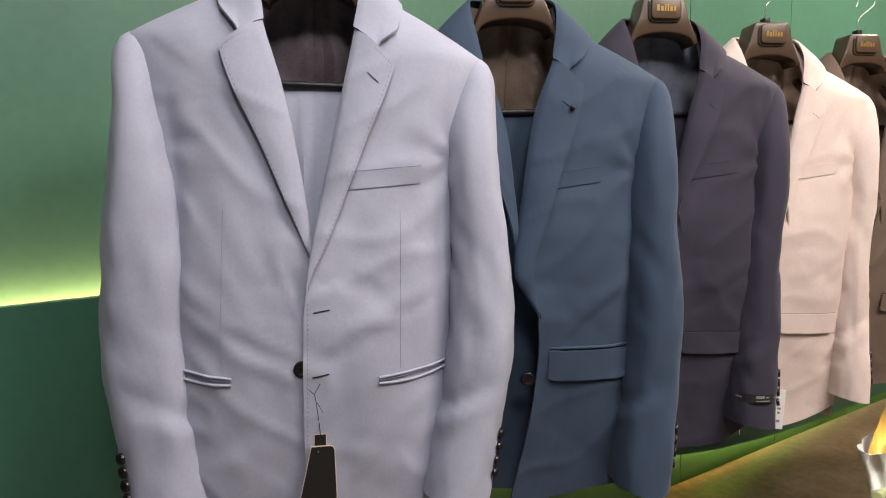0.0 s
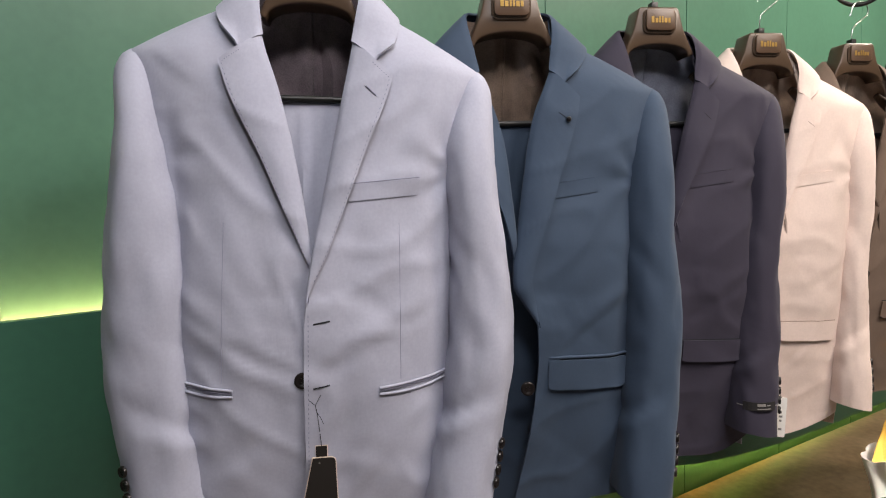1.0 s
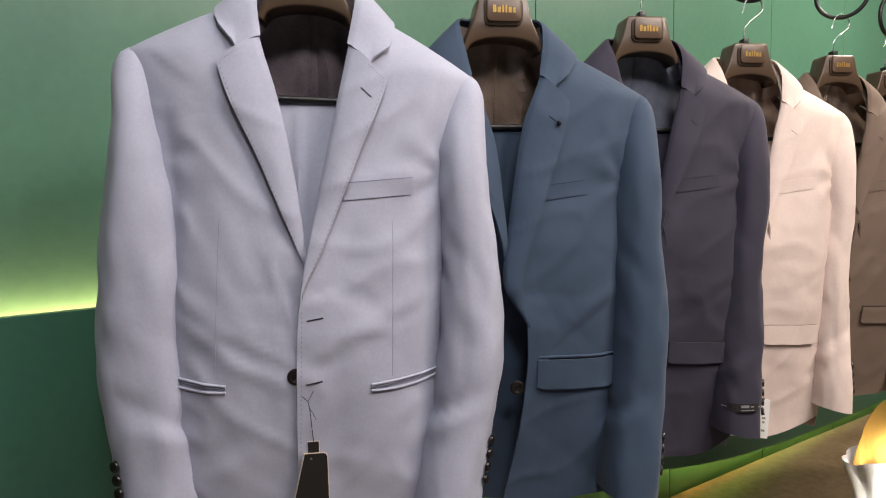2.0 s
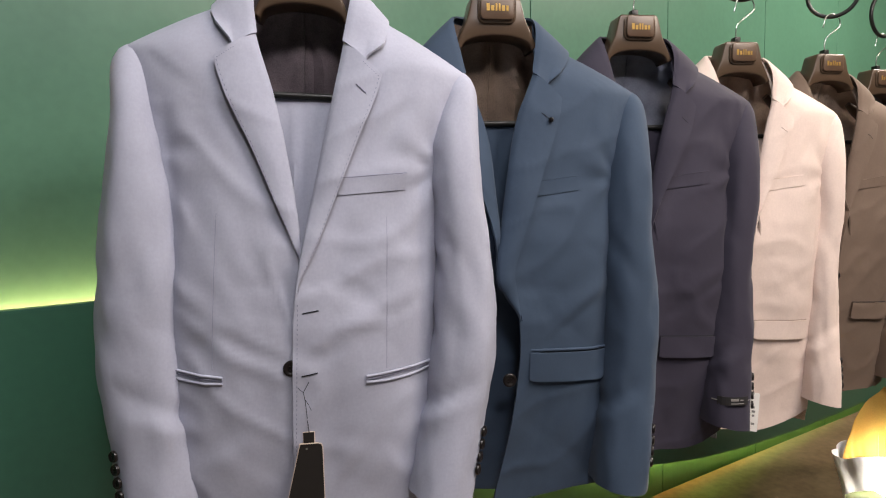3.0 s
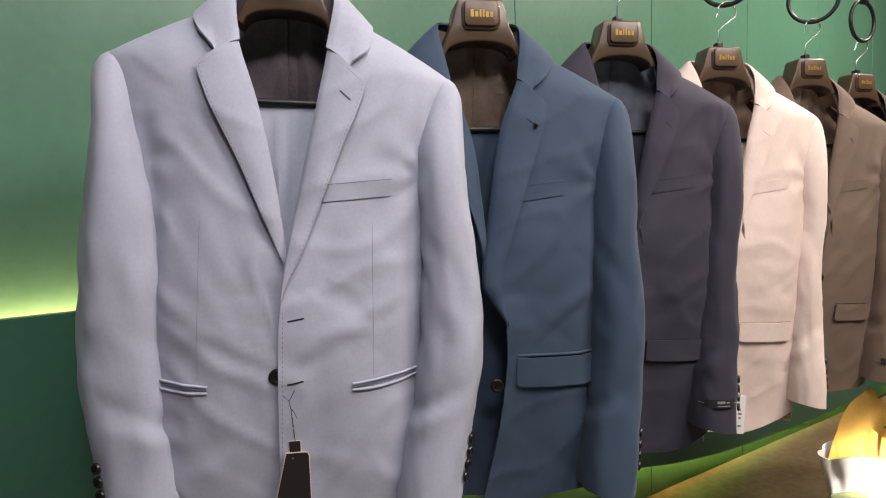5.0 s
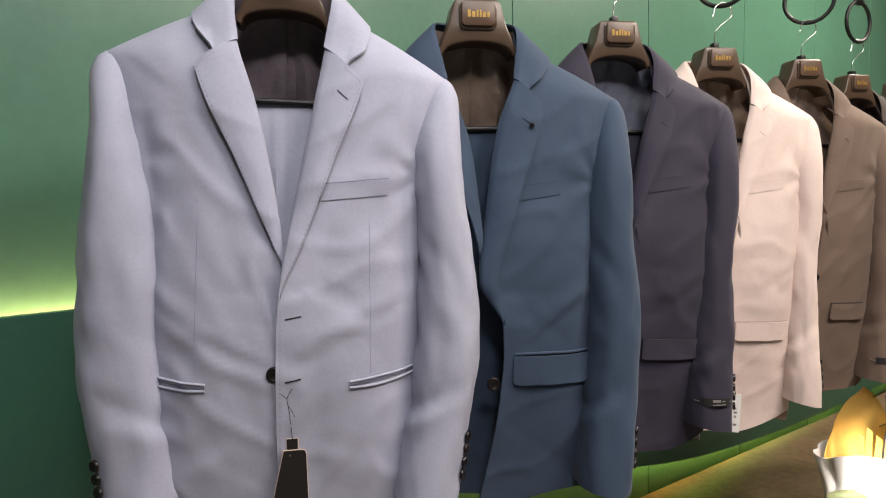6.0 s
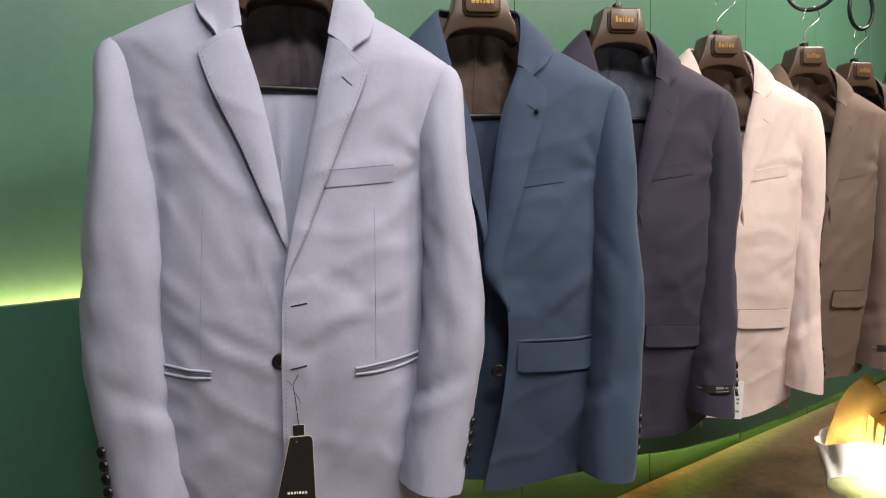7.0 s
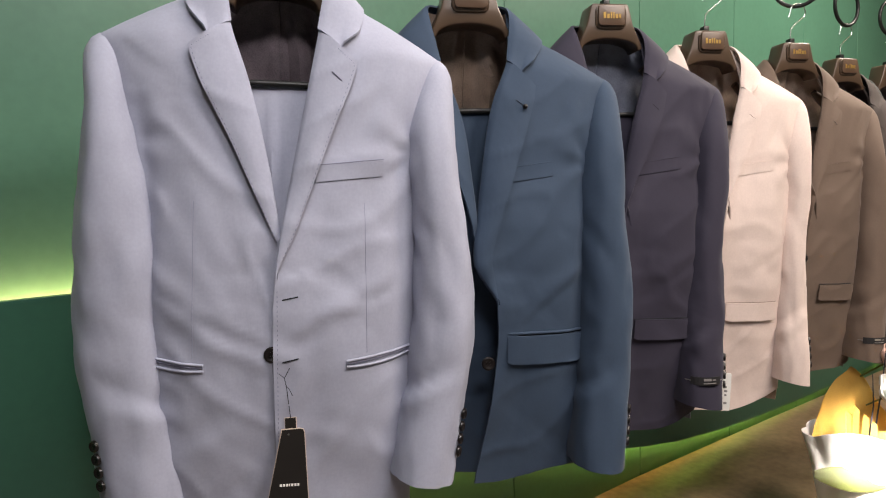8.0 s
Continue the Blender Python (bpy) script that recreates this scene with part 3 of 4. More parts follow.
def button(r):
    """A four-hole button with a raised rim, facing -y."""
    bm = bmesh.new()
    prof = [(0.0, -0.0022), (0.55, -0.0022), (0.66, -0.0034), (0.86, -0.0036), (1.0, -0.0022), (1.0, 0.0), (0.7, 0.0012), (0.0, 0.0012)]
    rings = [[bm.verts.new((r * q * math.cos(a * math.tau / 20), y, r * q * math.sin(a * math.tau / 20))) for a in range(20)] for q, y in prof[1:-1]]
    for ra, rb in zip(rings, rings[1:]):
        for k in range(20):
            bm.faces.new((ra[k], ra[(k + 1) % 20], rb[(k + 1) % 20], rb[k]))
    bm.faces.new(rings[0])
    bm.faces.new(rings[-1])
    for dx in (-1, 1):
        for dz in (-1, 1):
            box(dx * r * 0.22 - r * 0.09, dx * r * 0.22 + r * 0.09, -0.0030, -0.0020, dz * r * 0.22 - r * 0.09, dz * r * 0.22 + r * 0.09, bm=bm)
    return bm


BAR = -0.046


def make_trousers(spec, place):
    """Folded trousers over the hanger's bar."""
    seed = spec["seed"]
    tr = thing("trousers", place, spec["word"] + " trousers folded over the bar inside the jacket", "trousers", "trousers on hangers")
    for leg, (y, w) in enumerate(((-0.024, 0.106), (0.012, 0.100))):
        rows = []
        for j in range(34):
            z = BAR - 0.003 - 0.44 * j / 33
            row = []
            for i in range(33):
                u = i / 32 * 2 - 1
                x = u * w
                yy = y - 0.004 * math.sin(u * 7 + seed + leg) * min(1, j / 6) - 0.010 * math.sqrt(max(0, 1 - abs(u) ** 3))
                yy += 0.003 * noise.noise((x * 12, z * 3, seed + leg))
                if leg == 0:
                    yy -= (0.026 if seed < 2 else -0.018) * min(1.0, j / 18)
                    yy += spec.get("gape", 0.0) * min(1.0, max(0.0, (-0.20 - z) / 0.10))
                    for fx, deep in ((-0.030, 0.003), (-0.008, 0.004), (0.030, 0.0045), (0.048, 0.003)):
                        yy -= deep * ridge(x - fx - 0.02 * (z - BAR) * fx, 0.005) * min(1.0, j / 3)
                if leg == 0:
                    yy -= 0.005 * max(0.0, min(1.0, (x - 0.004) / 0.012)) * min(1.0, j / 6)
                row.append((x, yy, z))
            rows.append(row)
        part("trouser_leg", sheet(rows, 0.004), spec["cloth"], tr)


def make_hanger(spec, place):
    """Broad moulded hanger with a badge, a trouser bar and a wire hook."""
    h = thing("suit_hanger", place, "dark brown plastic suit hanger with a badge and a wire hook", "hanger", "suit hangers")
    # neck piece: arms slope down from a flat top, arched beneath
    k = spec.get("neck", 0.0)
    up = 0.150 + k
    out = [(-0.033, up), (0.033, up), (0.037, up - 0.006), (0.045, up - 0.038), (0.064, up - 0.080)]
    arch = [(0.054 * math.cos(radians(a)), up - 0.084 + 0.022 * math.sin(radians(a)) ** 0.8) for a in range(0, 181, 12)]
    out += arch + [(-0.064, up - 0.080), (-0.045, up - 0.038), (-0.037, up - 0.006)]
    part("neck", slab(out, -0.030, 0.016, 0.005), M_HANGER, h)
    for side in (-1, 1):
        pts = [(side * x, 0.010, z + k * 0.5) for x, z in ((0.080, 0.044), (0.10, 0.028), (0.14, 0.000), (0.185, -0.028), (0.198, -0.040))]
        part("arm", tube(pts, lambda t: 0.007 + 0.017 * t, 12), M_HANGER, h)
        part("bar_arm", tube([(side * 0.12, 0.006, 0.03), (side * 0.118, -0.015, BAR + 0.025), (side * 0.105, -0.034, BAR + 0.003)], 0.004, 8), M_HANGER, h)
    part("trouser_bar", tube([(-0.106, -0.036, BAR + 0.001), (0.106, -0.036, BAR + 0.001)], 0.0046, 10), M_BLACK, h, "black trouser bar")
    z0, z1 = up - 0.041, up - 0.004
    part("rib", slab(rounded(-0.0295, 0.0295, z0 - 0.0045, z1, 0.010), -0.0335, -0.028, 0.0015), M_HANGER_GLOSS, h)
    badge = part("badge", slab(rounded(-0.026, 0.026, z0, z1, 0.007), -0.038, -0.030, 0.002), M_PLATE, h, "brown rectangular badge")
    zc = (z0 + z1) / 2 - 0.001
    bm = bmesh.new()
    x = -0.017
    for w, hh in ((0.005, 0.011), (0.005, 0.008), (0.003, 0.011), (0.003, 0.011), (0.005, 0.008), (0.004, 0.008)):
        box(x, x + w, -0.0386, -0.0378, zc - 0.005, zc - 0.005 + hh, 0.0004, bm)
        x += w + 0.0018
    part("badge_print", bm, M_GOLD, badge, "gold printed bars", False)
    part("hook_socket", slab(rounded(-0.006, 0.006, up - 0.002, up + 0.013, 0.002), -0.014, 0.002, 0.001), M_BLACK, h, "black square socket")
    # wire hook: straight, bent to the right, then over to the left
    g = up + 0.012
    pts = [(0, -0.006, g - 0.01), (0.0, -0.006, g + 0.012), (0.002, -0.006, g + 0.026)]
    pts += [(0.012, -0.006, g + 0.036), (0.028, -0.006, g + 0.048)]
    cxh, czh, rr = 0.019, g + 0.064, 0.0205
    for a in range(-25, 196, 13):
        pts.append((cxh + rr * math.cos(radians(a)), -0.006, czh + rr * math.sin(radians(a))))
    pts.append((cxh - rr - 0.004, -0.006, czh - rr * 0.55))
    turn = pose(0, 0, 0, 0, 0, spec.get("hook_turn", 0))
    part("hook", tube([turn @ Vector(p) for p in pts], 0.0014, 8), M_CHROME, h, "bright wire hook")
    make_ring(spec, place, czh + rr)


def make_ring(spec, place, top):
    """A black ring on a short link; the hook hangs in it."""
    R, r = 0.052, 0.0048
    m = place @ Matrix.Translation((0.019, -0.006, top - 0.0017 - r + R)) @ pose(0, 0, 0, 0, 0, spec.get("ring_turn", 0))
    m = Matrix.Translation(m.translation) @ pose(0, 0, 0, 0, 0, math.degrees(m.to_euler().z))
    ring = thing("hanging_ring", m, "black metal ring hanging from a link on the rail", "ring", "rings on the rail")
    pts = [(R * math.cos(a * math.tau / 48), 0, R * math.sin(a * math.tau / 48)) for a in range(48)]
    part("hoop", tube(pts, r, 12, closed=True), M_BLACK, ring)
    lk = [(0, 0.012 * math.cos(a * math.tau / 24), R + 0.030 + 0.036 * math.sin(a * math.tau / 24)) for a in range(24)]
    part("link", tube(lk, 0.0035, 8, closed=True), M_BLACK, ring)
    part("collar", tube([(-0.012, 0, R), (0.012, 0, R)], 0.0085, 12), M_BLACK, ring)
    part("rod", tube([(0, 0, R + 0.058), (0, 0, 2.99 - m.translation.z)], 0.004, 8), M_BLACK, ring)


# Lifted bases and strong tone variation imitate light and sheen inside the necks.
SATIN = material("dark_satin_lit_lining", (0.175, 0.145, 0.160), rough=0.30, vary=0.55, grain=25, fine=600, bump=0.1, sheen=0.1)
SATIN_BROWN = material("brown_satin_lit_lining", (0.27, 0.20, 0.155), rough=0.30, vary=0.5, grain=25, fine=600, bump=0.1, sheen=0.1)
SATIN_NAVY = material("navy_satin_lit_lining", (0.29, 0.31, 0.39), rough=0.30, vary=0.5, grain=25, fine=600, bump=0.1, sheen=0.1)
SATIN_TAN = material("tan_satin_lit_lining", (0.46, 0.36, 0.29), rough=0.30, vary=0.5, grain=25, fine=600, bump=0.1, sheen=0.1)
T_GREY = material("slate_thread", (0.17, 0.17, 0.23), rough=0.9, vary=0.2)
T_DARK = material("dark_thread", (0.008, 0.010, 0.014), rough=0.9, vary=0.2)
T_SAND = material("sand_thread", (0.28, 0.22, 0.18), rough=0.9, vary=0.2)

# lines are (height, distance from the middle) on the wearer's right and left front
FALL = [(0.112, 0.0635), (0.085, 0.064), (0.030, 0.055), (-0.03, 0.034), (-0.08, 0.019), (-0.18, -0.002), (-0.31, -0.020)]
LEAF = [(-0.012, 0.087), (-0.10, 0.050), (-0.185, 0.008), (-0.24, -0.010), (-0.32, -0.020)]
UNDER = [(-0.70, -0.030), (-0.50, -0.030), (-0.36, -0.028), (-0.31, -0.020)]
OVER = [(-0.70, 0.040), (-0.60, 0.004), (-0.50, -0.018), (-0.36, -0.022), (-0.31, -0.020)]
BASE = dict(welt=(0.030, 0.113, -0.153), length=0.650, sleeve=0.615, brk=-0.31, top="R", spring=3.0, tip=(0.087, -0.012), collar_tip=(0.091, 0.027), roll=(FALL, FALL), outer=(LEAF, LEAF), edge=(UNDER, OVER),
            flap=True, pocket_z=-0.422, pocket_x=(0.026, 0.142), neck=0.012, button_z=(-0.35, -0.43), buttons=((-0.024, -0.35),), holes=False, lining=SATIN, thread=T_DARK,
            arms=((0.208, 0.186, 0.050), (0.203, 0.184, 0.043)))
SUITS = [
    dict(BASE, at=(-0.166, 0.902, 1.612), yaw=9, lean=2.6, seed=1.3, cloth=cloth("pale_grey_blue_wool", (0.337, 0.350, 0.434)), word="pale grey-blue", tilt=0.026, spring=1.3, slip=0.004, neck=-0.012,
         length=0.70, sleeve=0.584, longer=0.014, brk=-0.292, welt=(0.050, 0.138, -0.170), tip=(0.1045, -0.011), collar_tip=(0.1065, 0.031),
         roll=([(0.112, 0.066), (0.085, 0.064), (0.030, 0.057), (-0.057, 0.030), (-0.152, 0.0085), (-0.25, -0.008), (-0.30, -0.018)],
               [(0.112, 0.066), (0.085, 0.063), (0.030, 0.055), (-0.054, 0.040), (-0.155, 0.0215), (-0.292, 0.000)]),
         outer=([(-0.011, 0.1045), (-0.136, 0.0485), (-0.25, -0.001), (-0.30, -0.020)],
                [(-0.011, 0.1045), (-0.110, 0.0706), (-0.161, 0.0526), (-0.24, 0.024), (-0.296, 0.001)]),
         edge=([(-0.72, 0.030), (-0.55, -0.020), (-0.40, -0.026), (-0.292, -0.018)], [(-0.72, 0.050), (-0.58, 0.004), (-0.48, -0.002), (-0.34, -0.003), (-0.292, 0.000)]),
         flap=False, pocket_z=-0.411, pocket_x=(0.090, 0.182), button_z=(-0.324, -0.405),
         buttons=((-0.005, -0.395),), holes=True, stitched=True, thread=T_GREY, fwd=-0.034, arms=((0.197, 0.171, 0.057), (0.227, 0.198, 0.046)),
         label="pale grey-blue wool suit jacket with pick-stitched lapels"),
    dict(BASE, at=(0.104, 1.028, 1.585), yaw=8, seed=4.1, cloth=cloth("slate_teal_wool", (0.030, 0.052, 0.090)), word="slate-blue", length=0.635, arms=((0.208, 0.186, 0.050), (0.207, 0.186, 0.044)),
         gape=0.042, jetted=True, flap_h=0.046, neck=0.0, holes=False, buttons=((0.004, -0.431),), brk=-0.335, pin=True, lining=SATIN_BROWN, pocket_z=-0.391, pocket_x=(0.036, 0.165), spring=3.6,
         roll=([(0.112, 0.0635), (0.085, 0.064), (0.030, 0.055), (-0.03, 0.034), (-0.08, 0.022), (-0.18, 0.012), (-0.26, 0.002), (-0.30, -0.03), (-0.335, -0.060)], [(0.112, 0.0635), (0.085, 0.060), (0.030, 0.050), (-0.03, 0.024), (-0.08, 0.011), (-0.18, -0.006), (-0.275, -0.018), (-0.305, -0.002), (-0.335, 0.0170)]),
         outer=([(-0.012, 0.087), (-0.18, 0.030), (-0.27, 0.004), (-0.30, -0.028), (-0.34, -0.060)], [(-0.012, 0.087), (-0.14, 0.046), (-0.262, 0.008), (-0.30, 0.013), (-0.34, 0.0180)]),
         edge=([(-0.70, -0.050), (-0.50, -0.060), (-0.33, -0.060), (-0.29, -0.03)], [(-0.64, -0.014), (-0.55, 0.003), (-0.46, 0.016), (-0.39, 0.0208), (-0.335, 0.0175)]),
         label="slate-blue wool suit jacket with flap pockets and lapel pin"),
    dict(BASE, at=(0.375, 1.213, 1.594), yaw=8, seed=7.7, cloth=cloth("dark_aubergine_wool", (0.025, 0.0215, 0.039)), word="dark navy", sleeve=0.597, arms=((0.208, 0.186, 0.050), (0.177, 0.165, 0.042)), thin=0.88, sleeve_label=True, lining=SATIN_NAVY, neck=0.005,
         label="dark aubergine-navy suit jacket with a label on its cuff"),
    dict(BASE, at=(0.633, 1.371, 1.588), yaw=8, seed=9.2, cloth=cloth("pale_sand_wool", (0.62, 0.51, 0.46)), word="pale sand", sleeve=0.608, arms=((0.208, 0.186, 0.050), (0.186, 0.186, 0.033)), thin=0.75, length=0.664, thread=T_SAND, pocket_x=(0.014, 0.140), neck=-0.004, ring_turn=-40, lining=SATIN_TAN,
         label="pale pinkish sand suit jacket with flap pockets"),
    dict(BASE, at=(0.924, 1.555, 1.586), yaw=9, seed=12.4, cloth=cloth("taupe_wool", (0.125, 0.088, 0.066)), word="taupe", sleeve_label=True, pocket_z=-0.418, pocket_x=(0.036, 0.142), neck=0.008, ring_turn=-40, lining=SATIN_TAN,
         label="taupe brown suit jacket with a label on its cuff"),
    dict(BASE, at=(1.164, 1.733, 1.588), yaw=16, seed=15.1, cloth=cloth("dark_brown_wool", (0.045, 0.034, 0.030)), word="dark brown", ring_turn=10, neck=0.000,
         label="dark brown suit jacket at the end of the row"),
    dict(BASE, at=(1.43, 1.92, 1.588), yaw=16, seed=17.9, cloth=cloth("charcoal_wool", (0.030, 0.030, 0.028)), word="charcoal",
         label="charcoal suit jacket at the far end of the rail"),
]
for spec in SUITS:
    make_suit(spec)

# ---------------------------------------------------------------- hang tags


def make_hang_tag(place, bx, bz, seed):
    """A black swing ticket with a pale edge on a string from the lower buttonhole."""
    tag = thing("hang_tag", place, "black swing ticket on a string from the jacket's buttonhole", "tag")
    y = front_y(bx, bz - 0.16, seed) - 0.016
    y0 = front_y(bx, bz, seed) - 0.009
    pts = [(bx + 0.004, y0, bz + 0.002), (bx - 0.003, y0 - 0.003, bz - 0.010), (bx - 0.001, y0 - 0.004, bz - 0.020), (bx, y - 0.001, bz - 0.05), (bx + 0.002, y, bz - 0.074)]
    part("string", tube(pts, 0.0005, 6), T_DARK, tag, "thin dark string")
    part("string", tube([(bx - 0.002, y0 - 0.003, bz - 0.018), (bx + 0.003, y0 - 0.003, bz - 0.026), (bx + 0.006, y0 - 0.002, bz - 0.034)], 0.0004, 6), T_DARK, tag)
    part("string", tube([(bx - 0.003, y0 - 0.003, bz - 0.010), (bx - 0.010, y0 - 0.001, bz - 0.004)], 0.0004, 6), T_DARK, tag)
    small = box(bx - 0.006, bx + 0.008, y - 0.001, y, bz - 0.095, bz - 0.068, 0.0004)
    part("seal", small, M_TAG, tag, "small dark paper seal", False)
    part("seal_edge", box(bx - 0.0065, bx + 0.009, y, y + 0.0008, bz - 0.095, bz - 0.0675), M_TAG_EDGE, tag, "pale card edge", False)
    # the swing card is tucked askew against the front edge, so that it shows wider towards its foot
    at = Matrix.Translation((bx, y - 0.002, bz - 0.083))

    def ticket(grow):
        o = [(-0.010 - grow, grow), (0.013, grow), (0.0165 + grow, -0.001), (0.018 + grow, -0.005), (0.0195 + grow, -0.118 - grow), (-0.038 - grow, -0.118 - grow)]
        return o[::-1]

    card = part("card", move(slab(ticket(0.0), -0.001, 0.0), at), M_TAG, tag, "", False)
    part("card_edge", move(slab(ticket(0.0010), 0.0002, 0.0012), at), M_TAG_EDGE, card, "pale card edge", False)
    bm = bmesh.new()
    x = -0.0125
    for w in (0.0030, 0.0027, 0.0027, 0.0012, 0.0030, 0.0027, 0.0024):
        box(x, x + w, -0.0016, -0.001, -0.076, -0.0728, bm=bm)
        x += w + 0.0012
    part("card_print", move(bm, at @ pose(0, 0, 0, 0, 3, 0)), M_WHITE_CARD, card, "row of pale printed bars", False)
    part("eyelet", move(tube([(-0.002, -0.0012, -0.006), (-0.002, -0.0006, -0.006)], 0.0014, 10), at), M_CHROME, card)


first = SUITS[0]
make_hang_tag(pose(*first["at"], 0, first["lean"] - 2.4, first["yaw"]), -0.004, -0.413, first["seed"])

# white price card behind the dark jacket's cuff
third = SUITS[2]
price = thing("price_card", pose(*third["at"], 0, 0, third["yaw"]), "white price card hanging beside the dark cuff", "tag")
card = part("card", move(slab(rounded(-0.009, 0.009, -0.075, 0.0, 0.002), -0.0006, 0.0006), Matrix.Translation((0.230, -0.046, -0.545)) @ pose(0, 0, 0, 0, 3, -25)), M_WHITE_CARD, price, "", False)
bm = bmesh.new()
for z, w in ((-0.028, 0.003), (-0.036, 0.006), (-0.044, 0.004), (-0.060, 0.006)):
    box(-w / 2, w / 2, -0.0011, -0.0007, z - 0.002, z + 0.002, bm=bm)
part("card_print", move(bm, Matrix.Translation((0.230, -0.046, -0.545)) @ pose(0, 0, 0, 0, 3, -25)), M_LABEL_INK, card, "dark printed bars", False)
part("string", tube([(0.229, -0.046, -0.546), (0.218, -0.042, -0.50)], 0.0006, 6), T_DARK, price)

# ---------------------------------------------------------------- bouquet on the platform
M_PAPER = material("white_wrapping_paper", (0.88, 0.87, 0.85), rough=0.6, vary=0.03, grain=20, fine=300, bump=0.15)
M_GOLD_PAPER = material("gold_wrapping_paper", (0.60, 0.38, 0.09), rough=0.36, metal=0.25, vary=0.12, grain=25, fine=400, bump=0.2)
M_LEAF = material("olive_green_leaf", (0.11, 0.125, 0.032), rough=0.5, vary=0.18, grain=45, fine=500, bump=0.2)
M_PETAL = material("white_petal", (0.82, 0.80, 0.78), rough=0.55, vary=0.05, grain=60)
M_PINK = material("pale_pink_petal", (0.72, 0.50, 0.42), rough=0.55, vary=0.08, grain=60)
M_DARK_STEM = material("dark_stem", (0.02, 0.025, 0.04), rough=0.6, vary=0.2)
M_RIBBON = material("amber_satin_ribbon", (0.55, 0.27, 0.03), rough=0.32, vary=0.15, grain=30, sheen=0.2)

bouquet = thing("bouquet", pose(1.065, 1.47, STEP), "bouquet in white and gold paper standing on the platform", "bouquet")


def paper_cone(foot, mouth, height, span, turn, wave, seed, lip):
    """A rolled paper sheet: narrow foot, flared wavy mouth; height and lip depend on the direction."""
    rows = []
    for j in range(19):
        t = j / 18
        row = []
        for i in range(61):
            a = radians(turn + span * (i / 60 - 0.5))
            h = height(a)
            r = foot + (mouth - foot) * t ** 1.3 + wave * t * t * math.sin(a * 7 + seed) + 0.008 * t * noise.noise((math.cos(a) * 3, math.sin(a) * 3 + seed, t * 4))
            r += lip * max(0.0, t - 0.8) * 5 * 0.03
            row.append((r * math.cos(a), r * math.sin(a), 0.004 + h * t))
        rows.append(row)
    return sheet(rows, 0.0012)


# directions: 0 is to the far side of the row, -90 towards the shop
def gap(a, centre):
    """Turn between two directions, in degrees."""
    return abs((math.degrees(a) - centre + 180) % 360 - 180)


def white_h(a):
    return 0.318 + 0.052 * max(0.0, -math.sin(a)) - 0.012 * ridge(gap(a, -95), 30) + 0.010 * ridge(gap(a, 205), 22) + 0.004 * math.sin(a * 5)


def gold_h(a):
    return 0.300 + 0.172 * max(0.0, 1 - gap(a, 66) / 78) + 0.004 * math.sin(a * 9)


part("outer_wrap", paper_cone(0.060, 0.112, white_h, 352, -90, 0.006, 0.4, 0.15), M_PAPER, bouquet, "white paper wrap with a wavy mouth")
part("inner_wrap", paper_cone(0.050, 0.094, gold_h, 350, 90, 0.005, 1.9, 0.0), M_GOLD_PAPER, bouquet, "pointed sheet of gold paper")
for k in range(4):
    x = -0.046 + 0.017 * k
    high = 0.362 + (0.030, 0.045, 0.028, 0.010)[k]
    rows = [[(x + 0.016 * u + 0.004 * math.sin(v * 3 + k), -0.020 - 0.020 * abs(u - 0.5) + 0.012 * math.sin(v * 2 + k), 0.20 + (high - 0.20) * v - 0.016 * abs(u - 0.4) * v) for u in (0, 0.25, 0.5, 0.75, 1.0)] for v in (0, 0.25, 0.5, 0.75, 1.0)]
    part("paper_pleat", sheet(rows, 0.001), M_GOLD_PAPER, bouquet, "folded strip of gold paper")


def blade(length, width, curl, cup=0.2):
    """A leaf or petal along x, cupped, curling down."""
    rows = []
    for j in range(13):
        t = j / 12
        w = width * math.sin(math.pi * min(1, 0.06 + 0.94 * t)) ** 0.7
        z = -curl * t * t * length
        rows.append([(length * t, w * u, z + cup * w * u * u - 0.002 * math.cos(u * 3)) for u in (-1, -0.66, -0.33, 0, 0.33, 0.66, 1)])
    return sheet(rows, 0.0010)


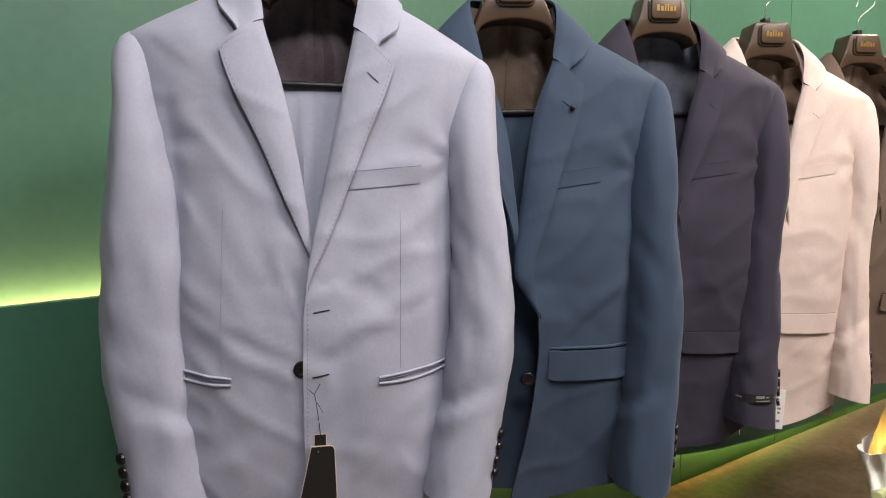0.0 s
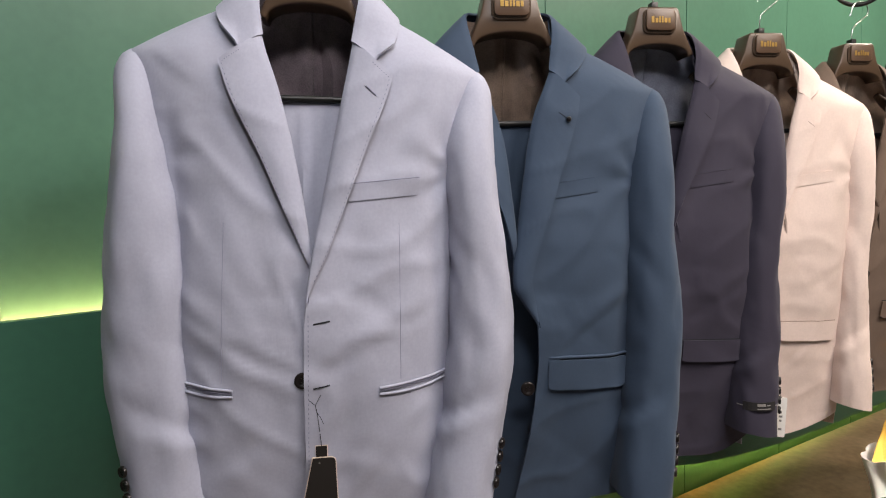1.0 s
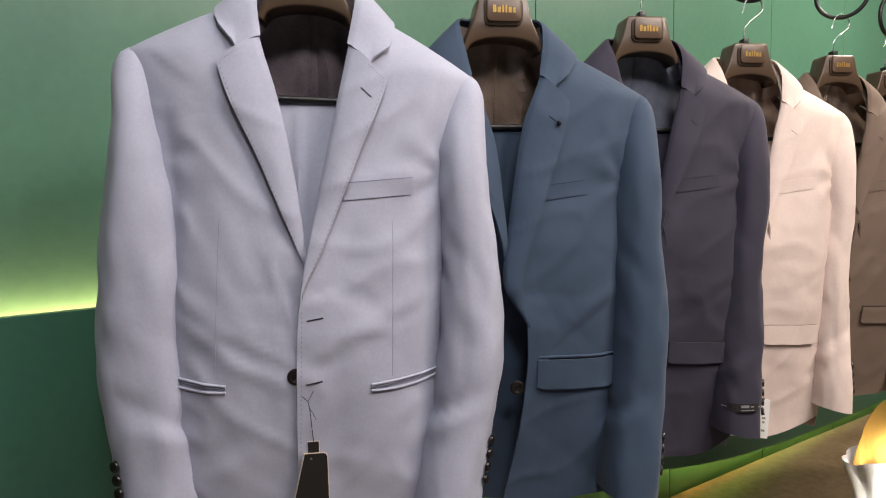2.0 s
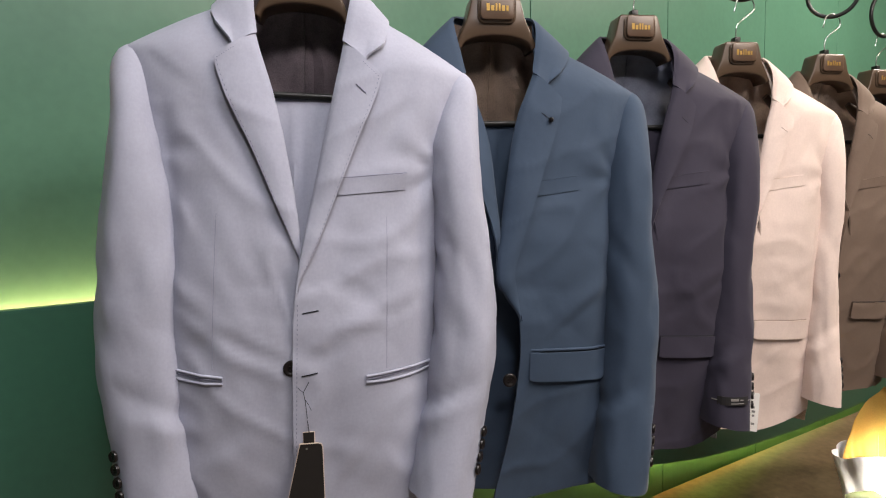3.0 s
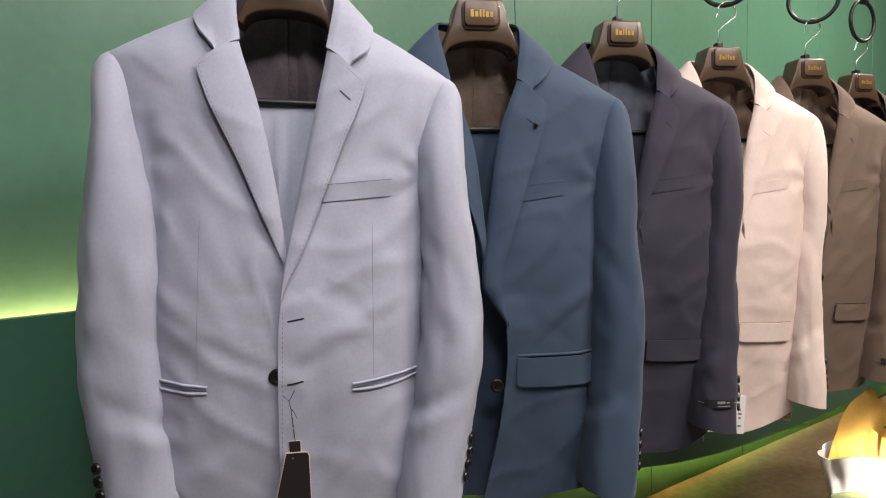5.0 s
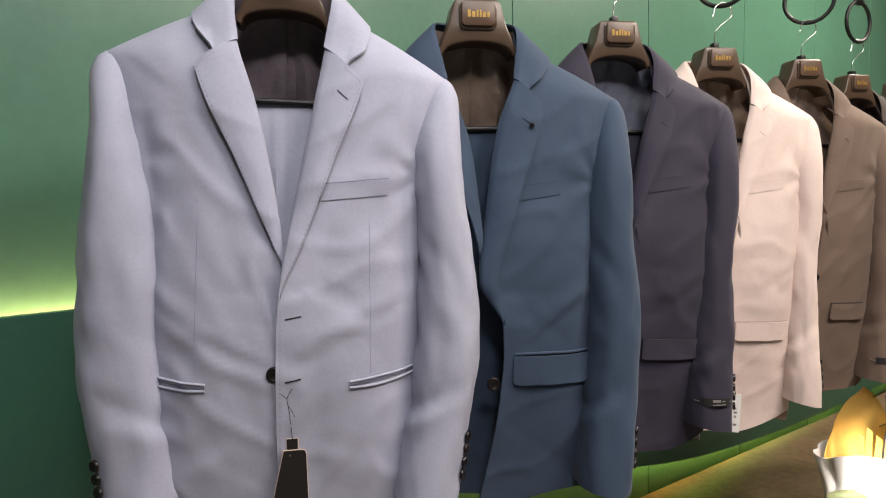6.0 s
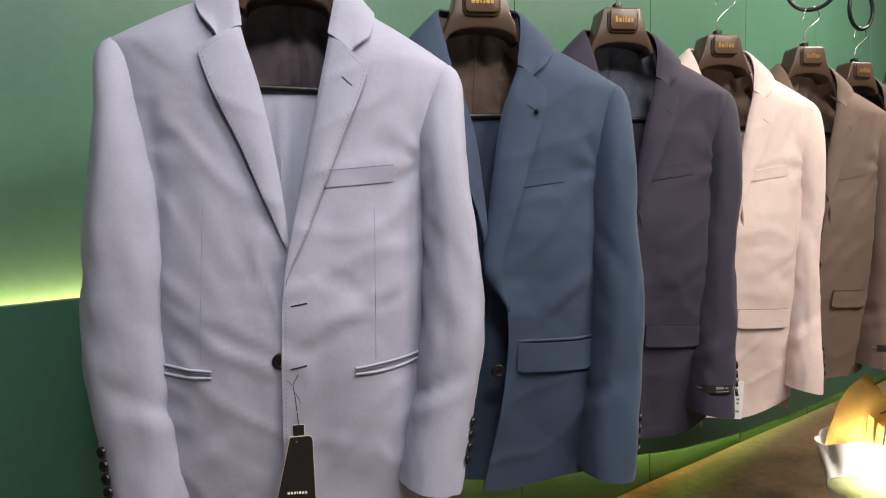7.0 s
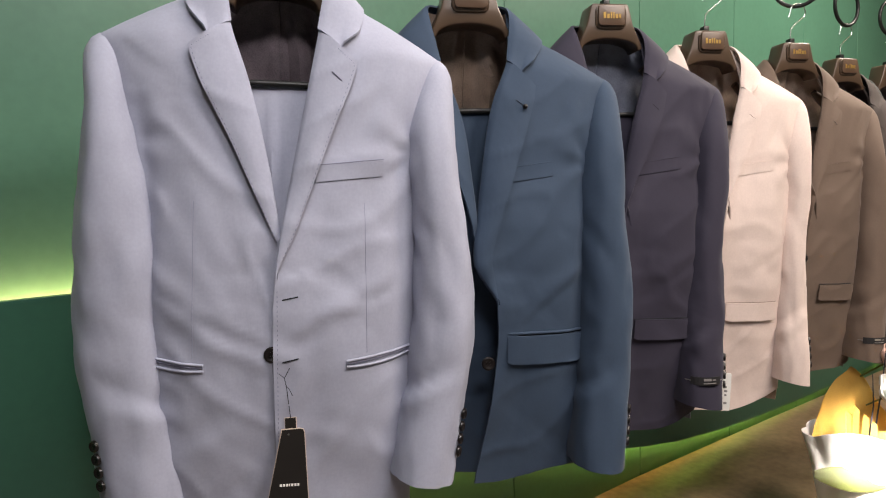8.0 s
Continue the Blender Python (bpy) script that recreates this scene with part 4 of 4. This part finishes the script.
part("leaf", move(blade(0.165, 0.027, 0.10, -0.4), pose(-0.146, -0.066, 0.262, 62, 4, -16)), M_LEAF, bouquet, "broad olive leaf folded over the wrap")
part("leaf", move(blade(0.10, 0.022, 0.3, 0.3), pose(0.005, -0.115, 0.205, 50, 20, 5)), M_LEAF, bouquet)
for k in range(4):
    rows = []
    for j in range(17):
        a = math.tau * j / 16
        rows.append([(0.030 * math.cos(a) * (1 + 0.1 * k), v, 0.022 * math.sin(a)) for v in (-0.012, 0, 0.012)])
    part("ribbon_loop", move(sheet(rows, 0.001), pose(0.045 + 0.028 * (k % 2), -0.105, 0.215 + 0.032 * (k // 2), 0, 30 * k, 20 * k)), M_RIBBON, bouquet, "amber satin ribbon loop")


def flower(name, m, mat, r, petals, label):
    fl = part(name, tube([(0, 0, -0.07), (0, 0, 0.004)], 0.0022, 6), M_LEAF, bouquet, label)
    fl.matrix_local = m
    for ring in range(3):
        for k in range(petals):
            rr = r * (1 - 0.27 * ring)
            part("petal", move(blade(rr, rr * 0.48, -0.35 + 0.1 * ring, 0.5), pose(0, 0, 0.004 * ring, 0, 0, 360 * (k + 0.5 * ring) / petals) @ pose(0.003, 0, 0, 0, -18 - 24 * ring, 0)), mat, fl)
    bm = bmesh.new()
    bmesh.ops.create_icosphere(bm, subdivisions=2, radius=r * 0.14, matrix=Matrix.Translation((0, 0, 0.008)))
    part("heart", bm, M_RIBBON, fl)


flower("flower", pose(0.055, -0.02, 0.425, 55, 0, 10), M_PETAL, 0.055, 6, "white open flower")
flower("flower", pose(0.115, 0.00, 0.400, 60, 0, -15), M_PETAL, 0.060, 6, "white open flower")
flower("flower", pose(0.085, 0.03, 0.490, 50, 10, 25), M_PINK, 0.045, 7, "pale pink flower")
flower("flower", pose(0.135, 0.05, 0.470, 50, 10, -25), M_PETAL, 0.050, 7, "white open flower")
for k, (x, z) in enumerate(((0.03, 0.45), (0.05, 0.50), (0.12, 0.54))):
    part("twig", tube([(x * 0.5, 0.0, 0.20), (x, -0.01, z - 0.05), (x - 0.012 + 0.01 * k, -0.02, z + 0.03)], lambda t: 0.0025 - 0.0015 * t, 6), M_DARK_STEM, bouquet, "thin dark stem")
